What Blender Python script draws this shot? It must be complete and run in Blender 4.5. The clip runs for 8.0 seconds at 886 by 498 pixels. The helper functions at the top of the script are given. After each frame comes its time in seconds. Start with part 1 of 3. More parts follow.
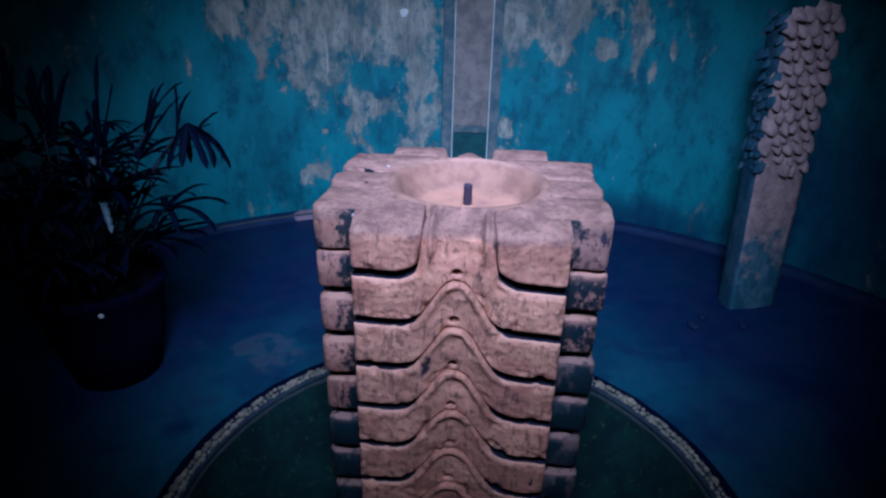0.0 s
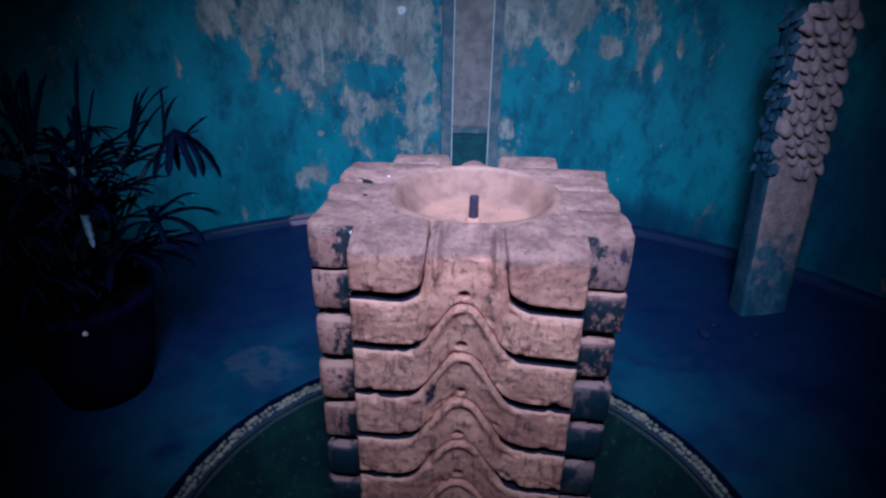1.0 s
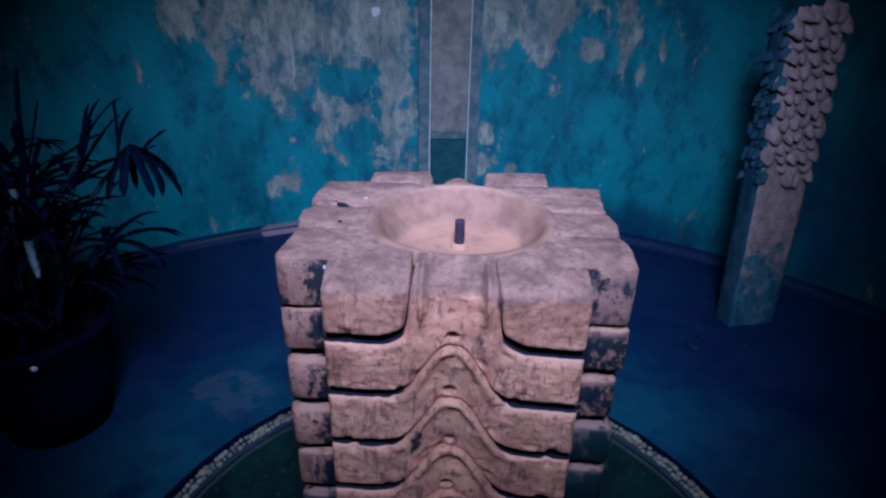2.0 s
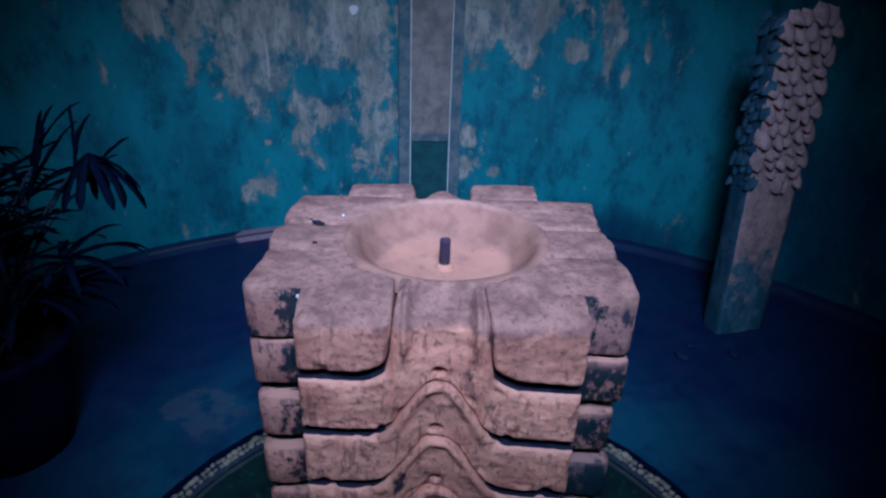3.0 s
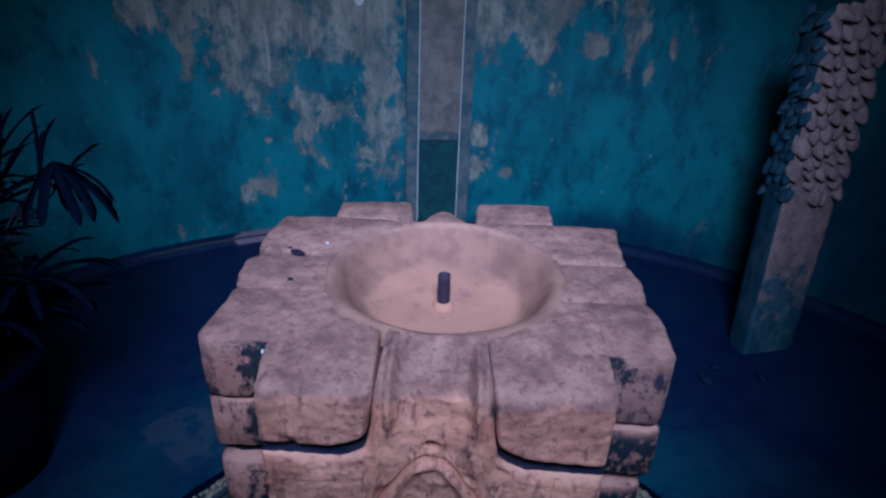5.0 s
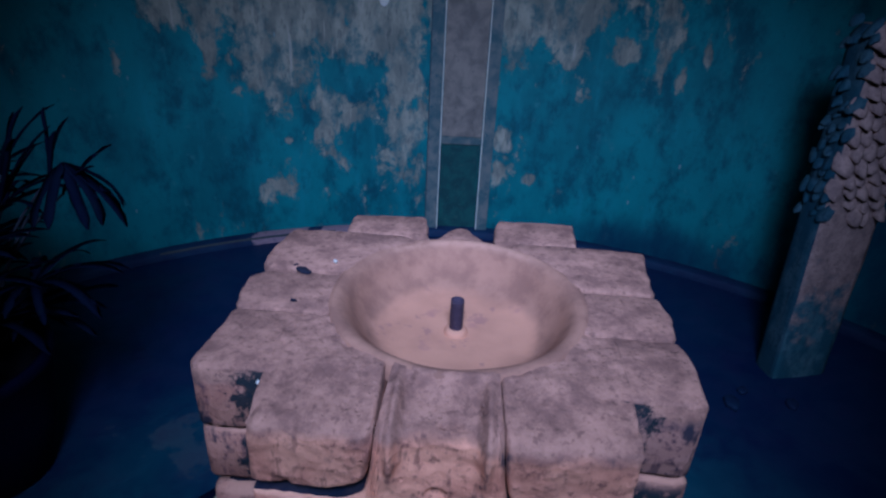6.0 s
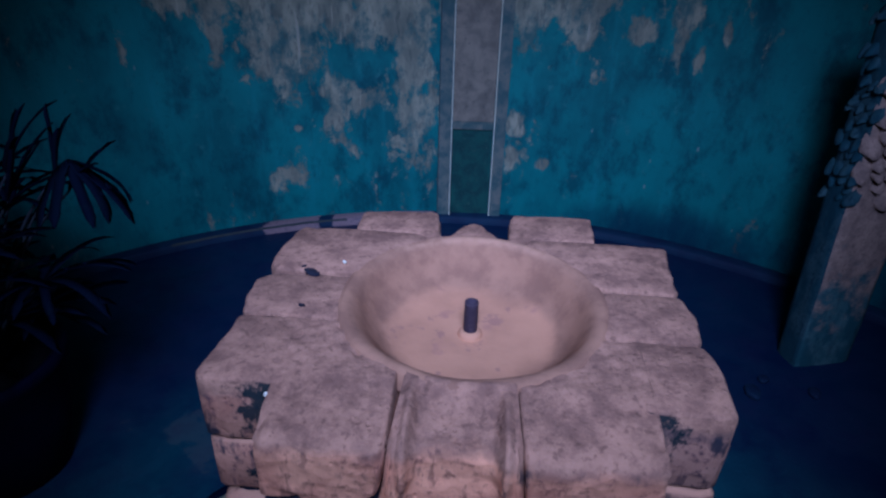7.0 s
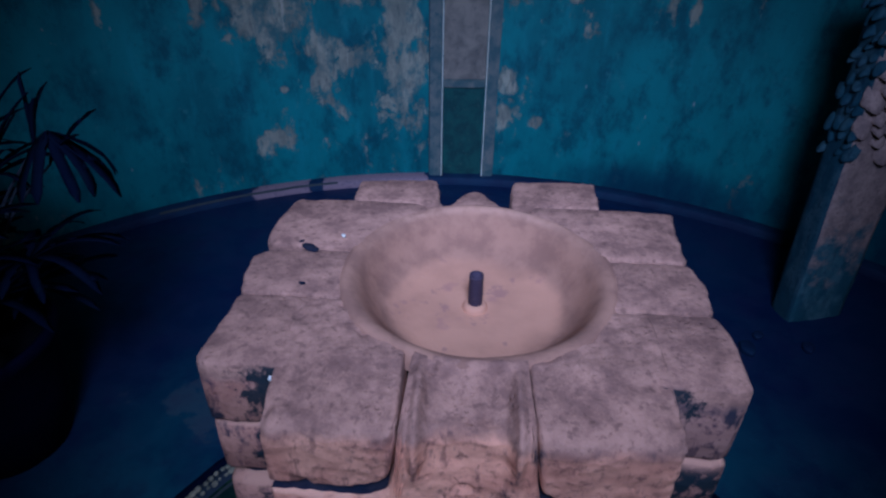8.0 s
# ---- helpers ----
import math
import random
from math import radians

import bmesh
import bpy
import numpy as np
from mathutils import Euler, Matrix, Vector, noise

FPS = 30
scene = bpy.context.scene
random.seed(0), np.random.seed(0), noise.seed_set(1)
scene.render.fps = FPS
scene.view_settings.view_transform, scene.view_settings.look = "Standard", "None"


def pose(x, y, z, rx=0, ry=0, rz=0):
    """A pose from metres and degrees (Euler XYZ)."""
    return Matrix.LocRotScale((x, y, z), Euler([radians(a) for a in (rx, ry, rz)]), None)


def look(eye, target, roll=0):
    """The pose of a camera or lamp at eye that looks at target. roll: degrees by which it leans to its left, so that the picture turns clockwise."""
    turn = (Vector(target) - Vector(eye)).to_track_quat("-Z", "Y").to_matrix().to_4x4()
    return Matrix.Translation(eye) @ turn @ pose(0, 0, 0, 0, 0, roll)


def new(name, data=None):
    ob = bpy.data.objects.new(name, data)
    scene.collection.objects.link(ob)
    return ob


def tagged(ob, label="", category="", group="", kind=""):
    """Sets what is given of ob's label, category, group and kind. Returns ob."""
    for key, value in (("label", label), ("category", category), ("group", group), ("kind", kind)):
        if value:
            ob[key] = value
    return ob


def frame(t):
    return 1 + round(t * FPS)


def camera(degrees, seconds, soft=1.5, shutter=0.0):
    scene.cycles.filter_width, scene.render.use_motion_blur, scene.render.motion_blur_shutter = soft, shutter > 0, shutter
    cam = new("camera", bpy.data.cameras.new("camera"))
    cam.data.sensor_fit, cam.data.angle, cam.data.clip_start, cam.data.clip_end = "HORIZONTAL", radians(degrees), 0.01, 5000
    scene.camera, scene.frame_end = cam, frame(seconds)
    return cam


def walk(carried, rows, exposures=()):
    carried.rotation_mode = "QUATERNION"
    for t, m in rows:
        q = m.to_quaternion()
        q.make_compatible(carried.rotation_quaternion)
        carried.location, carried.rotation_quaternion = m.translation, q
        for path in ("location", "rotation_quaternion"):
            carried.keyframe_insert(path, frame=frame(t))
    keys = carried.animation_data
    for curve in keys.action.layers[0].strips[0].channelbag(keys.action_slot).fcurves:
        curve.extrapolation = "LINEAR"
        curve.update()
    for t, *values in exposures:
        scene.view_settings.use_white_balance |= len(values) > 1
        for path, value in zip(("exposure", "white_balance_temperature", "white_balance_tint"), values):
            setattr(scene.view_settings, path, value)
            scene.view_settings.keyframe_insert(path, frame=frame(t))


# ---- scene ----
cam = camera(74.0, 8.0, soft=2.4)
PATH = [
    (0, (0.04, 0.049, 1.769), (0.02, 1.859, 0.919), 1.4),
    (0.5, (0.028, 0.121, 1.766), (0.012, 1.93, 0.913), 1.0),
    (1, (0.015, 0.194, 1.766), (0.004, 2.0, 0.907), 1.1),
    (1.5, (0.002, 0.287, 1.772), (0.022, 2.091, 0.911), 1.1),
    (3, (-0.012, 0.504, 1.785), (0.123, 2.3, 0.914), 2.0),
    (3.5, (-0.007, 0.563, 1.786), (0.127, 2.355, 0.908), 1.9),
    (4, (0.002, 0.617, 1.783), (0.13, 2.404, 0.894), 2.3),
    (4.5, (0.018, 0.682, 1.783), (0.136, 2.466, 0.886), 1.9),
    (6, (0.048, 0.842, 1.79), (0.07, 2.625, 0.884), 3.0),
    (6.5, (0.049, 0.874, 1.798), (0.044, 2.653, 0.883), 2.1),
    (7, (0.047, 0.903, 1.799), (0.028, 2.657, 0.838), 1.7),
    (7.5, (0.033, 0.928, 1.801), (0.011, 2.653, 0.79), 1.1),
    (8, (0.02, 0.95, 1.804), (0.039, 2.631, 0.721), 1.1),
]
walk(cam, [(t, look(eye, target, roll)) for t, eye, target, roll in PATH], exposures=[(0.0, 0.38), (3.0, 0.03), (5.0, -0.25), (8.0, -0.5)])

# ---- light ----
ROOM = Vector((0.08, 1.60, 0.0))        # middle of the round room
FLOOR, CEIL, RAD = -0.10, 3.30, 3.25
PC, PR = (0.08, 1.66), 1.10             # pool middle and outer radius of its rim

world = bpy.data.worlds.new("sky")
scene.world = world
world.use_nodes = True
wn = world.node_tree.nodes
sky = wn.new("ShaderNodeTexSky")
sky.sky_type, sky.sun_disc = "NISHITA", False
sky.sun_elevation, sky.sun_rotation = radians(62), radians(185)
world.node_tree.links.new(sky.outputs["Color"], wn["Background"].inputs["Color"])
wn["Background"].inputs["Strength"].default_value = 0.12


def area_lamp(name, size, watts, colour, eye, target):
    lamp = bpy.data.lights.new(name, "AREA")
    lamp.shape, lamp.size, lamp.energy, lamp.color = "DISK", size, watts, colour
    ob = new(name, lamp)
    ob.matrix_world = look(eye, target)
    return ob


# added key lamp, no such source in view; its narrow spread darkens the sides
key_lamp = area_lamp("key_lamp", 0.9, 66.0, (0.258, 0.400, 1.0), (0.06, 0.05, CEIL - 0.02), (0.11, 2.95, 1.05))
key_lamp.data.spread = radians(61)


# ---- materials ----
class Nodes:
    """Small builder for node materials."""

    def __init__(self, name):
        self.m = bpy.data.materials.new(name)
        self.m.use_nodes = True
        self.t = self.m.node_tree
        self.bsdf = self.t.nodes["Principled BSDF"]
        self.geo = self.t.nodes.new("ShaderNodeNewGeometry")
        self.info = self.t.nodes.new("ShaderNodeObjectInfo")

    def put(self, sock, v):
        if isinstance(v, bpy.types.NodeSocket):
            self.t.links.new(v, sock)
        else:
            sock.default_value = v

    def noise(self, scale, detail=4.0, rough=0.55, stretch=(1, 1, 1), offset=(0, 0, 0), warp=0.0):
        mp = self.t.nodes.new("ShaderNodeMapping")
        mp.inputs["Scale"].default_value = stretch
        mp.inputs["Location"].default_value = offset
        self.t.links.new(self.geo.outputs["Position"], mp.inputs["Vector"])
        n = self.t.nodes.new("ShaderNodeTexNoise")
        n.inputs["Scale"].default_value = scale
        n.inputs["Detail"].default_value = detail
        n.inputs["Roughness"].default_value = rough
        n.inputs["Distortion"].default_value = warp
        self.t.links.new(mp.outputs["Vector"], n.inputs["Vector"])
        return n.outputs["Fac"]

    def cells(self, scale, stretch=(1, 1, 1), feature="F1"):
        mp = self.t.nodes.new("ShaderNodeMapping")
        mp.inputs["Scale"].default_value = stretch
        self.t.links.new(self.geo.outputs["Position"], mp.inputs["Vector"])
        n = self.t.nodes.new("ShaderNodeTexVoronoi")
        n.feature = feature
        n.inputs["Scale"].default_value = scale
        self.t.links.new(mp.outputs["Vector"], n.inputs["Vector"])
        return n.outputs["Distance"]

    def ramp(self, v, a, b, lo=0.0, hi=1.0):
        n = self.t.nodes.new("ShaderNodeMapRange")
        n.interpolation_type = "SMOOTHSTEP"
        for key, val in (("Value", v), ("From Min", a), ("From Max", b), ("To Min", lo), ("To Max", hi)):
            self.put(n.inputs[key], val)
        return n.outputs["Result"]

    def math(self, op, a, b=0.0, c=0.0):
        n = self.t.nodes.new("ShaderNodeMath")
        n.operation = op
        for i, v in enumerate((a, b, c)):
            self.put(n.inputs[i], v)
        return n.outputs[0]

    def mix(self, f, a, b):
        n = self.t.nodes.new("ShaderNodeMix")
        n.data_type = "RGBA"
        self.put(n.inputs[0], f)
        for i, v in ((6, a), (7, b)):
            self.put(n.inputs[i], v if isinstance(v, bpy.types.NodeSocket) else (*v, 1.0))
        return n.outputs[2]

    def axis(self, i):
        n = self.t.nodes.new("ShaderNodeSeparateXYZ")
        self.t.links.new(self.geo.outputs["Position"], n.inputs[0])
        return n.outputs[i]

    def blob(self, x, z, rx, rz):
        """1 in the middle of a soft patch on the wall, 0 beyond its radii."""
        dx = self.math("DIVIDE", self.math("SUBTRACT", self.axis(0), x), rx)
        dz = self.math("DIVIDE", self.math("SUBTRACT", self.axis(2), z), rz)
        d = self.math("ADD", self.math("MULTIPLY", dx, dx), self.math("MULTIPLY", dz, dz))
        return self.math("POWER", 2.718, self.math("MULTIPLY", d, -1.0))

    def finish(self, colour, rough=0.85, height=None, depth=0.004, metal=0.0, spec=0.3):
        self.put(self.bsdf.inputs["Base Color"], colour if isinstance(colour, bpy.types.NodeSocket) else (*colour, 1.0))
        self.put(self.bsdf.inputs["Roughness"], rough)
        self.put(self.bsdf.inputs["Metallic"], metal)
        self.put(self.bsdf.inputs["Specular IOR Level"], spec)
        if height is not None:
            b = self.t.nodes.new("ShaderNodeBump")
            b.inputs["Distance"].default_value = depth
            b.inputs["Strength"].default_value = 1.0
            self.put(b.inputs["Height"], height)
            self.t.links.new(b.outputs["Normal"], self.bsdf.inputs["Normal"])
        return self.m


def stone_material(name, light, mid, dark, stain, stain_from, stain_to, speck=1.0, over=None, band_stain=0.0, lip=None, dark_zone=None):
    n = Nodes(name)
    big = n.noise(7.0, 5.0, 0.6, warp=0.6)
    fine = n.noise(60.0, 5.0, 0.65)
    pits = n.cells(75.0, (1, 1, 0.7))
    col = n.mix(n.ramp(big, 0.35, 0.65), mid, light)
    col = n.mix(n.ramp(fine, 0.50, 0.72, 0.0, speck), col, dark)
    streak = n.noise(14.0, 4.0, 0.6, (1, 1, 0.45), (3, 1, 0))
    band = n.math("POWER", 2.718, n.math("MULTIPLY", n.math("POWER", n.math("DIVIDE", n.math("ADD", n.axis(0), 0.27), 0.035), 2.0), -1.0))
    col = n.mix(n.ramp(n.math("ADD", streak, n.math("MULTIPLY", band, 0.07)), stain_from, stain_to), col, stain)
    col = n.mix(n.ramp(n.info.outputs["Random"], 0.0, 1.0, 0.0, 0.22), col, dark)
    pit = n.ramp(pits, 0.10, 0.30)
    tool = n.noise(48.0, 4.0, 0.6, (1, 1, 0.22), (2, 6, 1))
    col = n.mix(n.ramp(tool, 0.56, 0.63, 0.0, 0.65 * speck), col, dark)
    col = n.mix(n.ramp(n.noise(33.0, 5.0, 0.7, (1, 1, 0.5), (1, 9, 4)), 0.60, 0.72, 0.0, 0.7 * speck), col, stain)
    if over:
        # a different skin above a ragged line: toned-down tops, bare stone over old paint
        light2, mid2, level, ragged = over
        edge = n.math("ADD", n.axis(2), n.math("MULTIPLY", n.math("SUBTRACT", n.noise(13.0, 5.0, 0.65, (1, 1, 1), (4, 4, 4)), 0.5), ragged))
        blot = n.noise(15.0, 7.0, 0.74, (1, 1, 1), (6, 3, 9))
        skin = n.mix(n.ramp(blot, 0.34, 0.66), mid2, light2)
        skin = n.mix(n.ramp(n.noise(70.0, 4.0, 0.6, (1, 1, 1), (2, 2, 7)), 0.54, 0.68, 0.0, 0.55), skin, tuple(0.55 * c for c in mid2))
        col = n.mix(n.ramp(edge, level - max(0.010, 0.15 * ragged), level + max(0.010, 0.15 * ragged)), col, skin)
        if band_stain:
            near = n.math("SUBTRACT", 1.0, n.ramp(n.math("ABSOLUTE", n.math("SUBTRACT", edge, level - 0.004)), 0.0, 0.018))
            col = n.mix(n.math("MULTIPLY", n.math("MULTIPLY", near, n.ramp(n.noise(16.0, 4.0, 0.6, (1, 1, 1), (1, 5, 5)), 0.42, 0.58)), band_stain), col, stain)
    if dark_zone:
        # water stain that creeps in from one upright joint
        x0, width, amount, tint = dark_zone
        creep = n.math("SUBTRACT", 1.0, n.math("DIVIDE", n.math("ABSOLUTE", n.math("SUBTRACT", n.axis(0), x0)), width))
        darken = n.math("ADD", creep, n.math("MULTIPLY", n.math("SUBTRACT", n.noise(42.0, 5.0, 0.65, (1, 1, 0.8), (7, 7, 1)), 0.5), 3.0))
        side = n.t.nodes.new("ShaderNodeSeparateXYZ")
        n.t.links.new(n.geo.outputs["Normal"], side.inputs[0])
        col = n.mix(n.math("MULTIPLY", n.ramp(darken, 0.32, 0.72, 0.0, amount), n.ramp(side.outputs[2], 0.2, 0.6, 1.0, 0.0)), col, tint)
    if lip:
        # light on the ledges that face up, painted as a paler colour
        up = n.t.nodes.new("ShaderNodeSeparateXYZ")
        n.t.links.new(n.geo.outputs["Normal"], up.inputs[0])
        ledge_light = n.math("MULTIPLY", n.ramp(up.outputs[2], 0.30, 0.65), n.ramp(n.noise(23.0, 3.0, 0.6, (1, 1, 1), (3, 6, 2)), 0.36, 0.52, 0.25, 1.0))
        ledge_light = n.math("MULTIPLY", ledge_light, n.ramp(n.axis(2), 1.09, 1.12, 1.0, 0.0))
        ledge_light = n.math("MULTIPLY", ledge_light, n.ramp(n.math("ABSOLUTE", n.math("SUBTRACT", n.axis(0), 0.066)), 0.10, 0.15, 0.12, 1.0))
        col = n.mix(ledge_light, col, lip)
    worn = n.ramp(n.noise(11.0, 3.0, 0.5, (1, 1, 1), (8, 2, 5)), 0.42, 0.62)
    hole = n.math("MULTIPLY", pit, worn)
    h = n.math("ADD", n.math("ADD", n.math("MULTIPLY", fine, 0.7), n.math("MULTIPLY", tool, 0.5)), n.math("ADD", n.math("MULTIPLY", big, 0.9), n.math("MULTIPLY", hole, 0.35)))
    return n.finish(col, n.ramp(fine, 0.3, 0.7, 0.80, 0.95), h, 0.0042, 0.0, 0.15)


# greyer top colour, darkened to offset the lamp's stronger light up there
TOP_TONE = ((0.39, 0.177, 0.094), (0.185, 0.082, 0.046), 1.118, 0.030)
LIP = (0.46, 0.205, 0.105)
TEAL_DAMP = (0.002, 0.013, 0.013)
STONE = stone_material("weathered_pink_stone", (0.74, 0.302, 0.140), (0.49, 0.174, 0.082), (0.11, 0.040, 0.026), (0.014, 0.016, 0.018), 0.595, 0.68, 0.8, TOP_TONE, 0.4, (0.66, 0.290, 0.142))
STONE_TOP = stone_material("darkened_pink_stone_top", (0.345, 0.158, 0.084), (0.215, 0.096, 0.053), (0.13, 0.062, 0.050), (0.08, 0.046, 0.045), 0.62, 0.76, 0.5, TOP_TONE)
STONE_PITTED = stone_material("pitted_dark_pink_stone", (0.54, 0.225, 0.115), (0.35, 0.130, 0.066), (0.09, 0.038, 0.032), (0.018, 0.020, 0.022), 0.59, 0.66, 0.9, TOP_TONE, 0.6, LIP, (-0.240, 0.085, 0.95, TEAL_DAMP))
STONE_PITTED_R = stone_material("pitted_grey_pink_stone", (0.44, 0.200, 0.112), (0.28, 0.118, 0.066), (0.09, 0.042, 0.034), (0.018, 0.020, 0.022), 0.54, 0.61, 1.2, TOP_TONE, 0.6, LIP, (0.375, 0.070, 0.95, TEAL_DAMP))
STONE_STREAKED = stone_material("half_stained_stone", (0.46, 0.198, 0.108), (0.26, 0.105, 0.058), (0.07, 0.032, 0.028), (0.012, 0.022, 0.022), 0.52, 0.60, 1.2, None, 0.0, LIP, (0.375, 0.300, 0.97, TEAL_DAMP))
STONE_STAINED = stone_material("stained_stone", (0.15, 0.085, 0.055), (0.020, 0.034, 0.030), (0.008, 0.018, 0.017), (0.003, 0.017, 0.016), 0.42, 0.54, 1.0, None, 0.0, (0.30, 0.150, 0.090))
# near-black stone; holds the shade of joints and recesses in its colour
CORE = stone_material("shaded_joint_stone", (0.020, 0.018, 0.020), (0.014, 0.012, 0.016), (0.008, 0.009, 0.014), (0.004, 0.008, 0.014), 0.45, 0.6)
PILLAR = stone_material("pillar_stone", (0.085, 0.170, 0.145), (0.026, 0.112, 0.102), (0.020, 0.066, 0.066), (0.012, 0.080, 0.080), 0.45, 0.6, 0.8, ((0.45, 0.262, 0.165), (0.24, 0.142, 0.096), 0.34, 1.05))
# darker teal copy of the pillar stone: carries the shade of its left side
PILLAR_SHADED = stone_material("shaded_teal_pillar_stone", (0.050, 0.105, 0.095), (0.014, 0.065, 0.066), (0.008, 0.034, 0.042), (0.010, 0.060, 0.064), 0.45, 0.6)


def basin_material():
    n = Nodes("shaded_silted_plaster")
    big = n.noise(9.0, 3.0, 0.5)
    fine = n.noise(70.0, 4.0, 0.6)
    col = n.mix(n.ramp(big, 0.35, 0.68), (0.51, 0.216, 0.102), (0.42, 0.176, 0.084))
    col = n.mix(n.ramp(n.noise(16.0, 2.0, 0.5, (1, 1, 1), (5, 2, 0)), 0.62, 0.72, 0.0, 0.6), col, (0.34, 0.135, 0.085))
    col = n.mix(n.ramp(n.noise(21.0, 3.0, 0.6, (1, 1, 1), (9, 4, 3)), 0.60, 0.68, 0.0, 0.5), col, (0.25, 0.105, 0.075))
    # shade on the bowl's slope, painted by height above the pinker floor
    slope_shade = n.ramp(n.math("ADD", n.axis(2), n.math("MULTIPLY", big, 0.03)), 1.080, 1.100)
    col = n.mix(slope_shade, col, n.mix(n.ramp(n.noise(14.0, 5.0, 0.6, (1, 1, 1), (2, 7, 1)), 0.35, 0.65), (0.35, 0.155, 0.078), (0.24, 0.105, 0.055)))
    # highlight along the back of the rim, painted as a broken pale line
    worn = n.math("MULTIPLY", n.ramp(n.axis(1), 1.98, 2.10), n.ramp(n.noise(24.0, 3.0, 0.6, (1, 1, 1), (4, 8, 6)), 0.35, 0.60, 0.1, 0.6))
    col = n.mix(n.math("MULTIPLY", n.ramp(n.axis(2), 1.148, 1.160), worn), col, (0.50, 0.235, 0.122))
    return n.finish(col, 0.9, n.math("ADD", n.math("MULTIPLY", fine, 0.35), n.math("MULTIPLY", big, 0.6)), 0.004, 0.0, 0.1)


def wall_material():
    n = Nodes("peeling_teal_paint")
    drip = n.noise(7.0, 6.0, 0.62, (1.0, 1.0, 0.34), (0, 0, 0), 0.3)
    patch = n.noise(5.5, 8.0, 0.70, (1, 1, 0.85), (2.3, 0, 1.1), 0.5)
    crumble = n.noise(24.0, 4.0, 0.65, (1, 1, 0.7), (1.7, 5, 3))
    lift = n.math("ADD", n.math("MULTIPLY", drip, 0.50), n.math("MULTIPLY", patch, 0.62))
    lift = n.math("SUBTRACT", n.math("ADD", lift, n.math("MULTIPLY", crumble, 0.20)), 0.19)
    worn = None
    # large worn areas, and islands where the paint has held
    for x, z, rx, rz, k in ((-1.02, 1.42, 0.32, 0.40, 0.26), (-1.06, 1.00, 0.20, 0.15, 0.13), (-0.40, 1.50, 0.36, 0.38, 0.26), (-0.55, 1.02, 0.17, 0.09, -0.22),
                            (-0.70, 0.74, 0.11, 0.22, 0.17), (-0.24, 0.75, 0.18, 0.42, 0.18), (-0.55, 0.64, 0.08, 0.10, -0.14), (-1.10, 0.28, 0.15, 0.09, 0.15),
                            (0.62, 1.56, 0.30, 0.26, 0.26), (0.46, 1.20, 0.11, 0.17, 0.18), (0.84, 1.24, 0.09, 0.22, 0.18), (1.02, 1.60, 0.30, 0.14, 0.14),
                            (0.0, 2.40, 1.80, 0.55, 0.13), (-1.5, 0.55, 0.45, 0.45, -0.12), (1.5, 0.50, 0.60, 0.45, -0.12), (1.0, 0.62, 0.30, 0.32, -0.10),
                            (-1.9, 0.7, 0.40, 0.60, -0.12), (2.3, 1.0, 0.50, 0.80, -0.12)):
        d = n.math("MULTIPLY", n.blob(x, z, rx, rz), k)
        worn = d if worn is None else n.math("ADD", worn, d)
    # small flaked spots
    for x, z, rx, rz in ((1.16, 1.27, 0.065, 0.075), (1.38, 1.42, 0.055, 0.17), (1.49, 1.14, 0.035, 0.08), (1.60, 1.30, 0.03, 0.09), (0.45, 0.64, 0.06, 0.10),
                         (0.47, 0.40, 0.07, 0.13), (-1.81, 1.10, 0.03, 0.16), (-1.38, 1.23, 0.03, 0.20), (-1.56, 1.46, 0.12, 0.13), (0.68, 0.36, 0.05, 0.05), (-0.98, 0.60, 0.03, 0.03)):
        worn = n.math("ADD", worn, n.math("MULTIPLY", n.blob(x, z, rx, rz), 0.26))
    mask = n.ramp(n.math("ADD", lift, worn), 0.515, 0.615)
    tone = n.noise(2.2, 4.0, 0.6, (1, 1, 0.6), (7, 3, 2))
    runs = n.noise(11.0, 4.0, 0.6, (1, 1, 0.16), (1, 4, 0))
    paint = n.mix(n.ramp(tone, 0.3, 0.7), (0.0, 0.108, 0.092), (0.0, 0.195, 0.153))
    paint = n.mix(n.ramp(runs, 0.50, 0.75, 0.0, 0.6), paint, (0.004, 0.210, 0.172))
    paint = n.mix(n.ramp(n.noise(6.0, 6.0, 0.7, (1, 1, 0.6), (5, 5, 3)), 0.45, 0.68, 0.0, 0.65), paint, (0.0, 0.036, 0.046))
    paint = n.mix(n.ramp(n.noise(13.0, 6.0, 0.7, (1, 1, 0.8), (9, 2, 6)), 0.58, 0.70, 0.0, 0.6), paint, (0.030, 0.190, 0.150))
    paint = n.mix(n.ramp(n.noise(26.0, 4.0, 0.7), 0.56, 0.76, 0.0, 0.40), paint, (0.0, 0.034, 0.044))
    bare = n.mix(n.ramp(n.noise(9.0, 5.0, 0.65, (1, 1, 0.5)), 0.35, 0.68), (0.185, 0.178, 0.110), (0.370, 0.328, 0.190))
    bare = n.mix(n.ramp(n.noise(8.0, 6.0, 0.7, (1, 1, 0.7), (3, 8, 2)), 0.46, 0.66, 0.0, 0.85), bare, (0.025, 0.115, 0.095))
    bare = n.mix(n.ramp(n.noise(30.0, 4.0, 0.6, (1, 1, 0.30), (2, 2, 8)), 0.52, 0.68, 0.0, 0.55), bare, (0.07, 0.085, 0.065))
    bare = n.mix(n.ramp(n.noise(22.0, 3.0, 0.5, (1, 1, 0.10), (6, 1, 3)), 0.64, 0.74, 0.0, 0.6), bare, (0.48, 0.40, 0.24))
    col = n.mix(mask, paint, bare)
    col = n.mix(n.ramp(n.cells(6.5, (1, 1, 0.45)), 0.02, 0.065, 0.75, 0.0), col, (0.20, 0.27, 0.20))
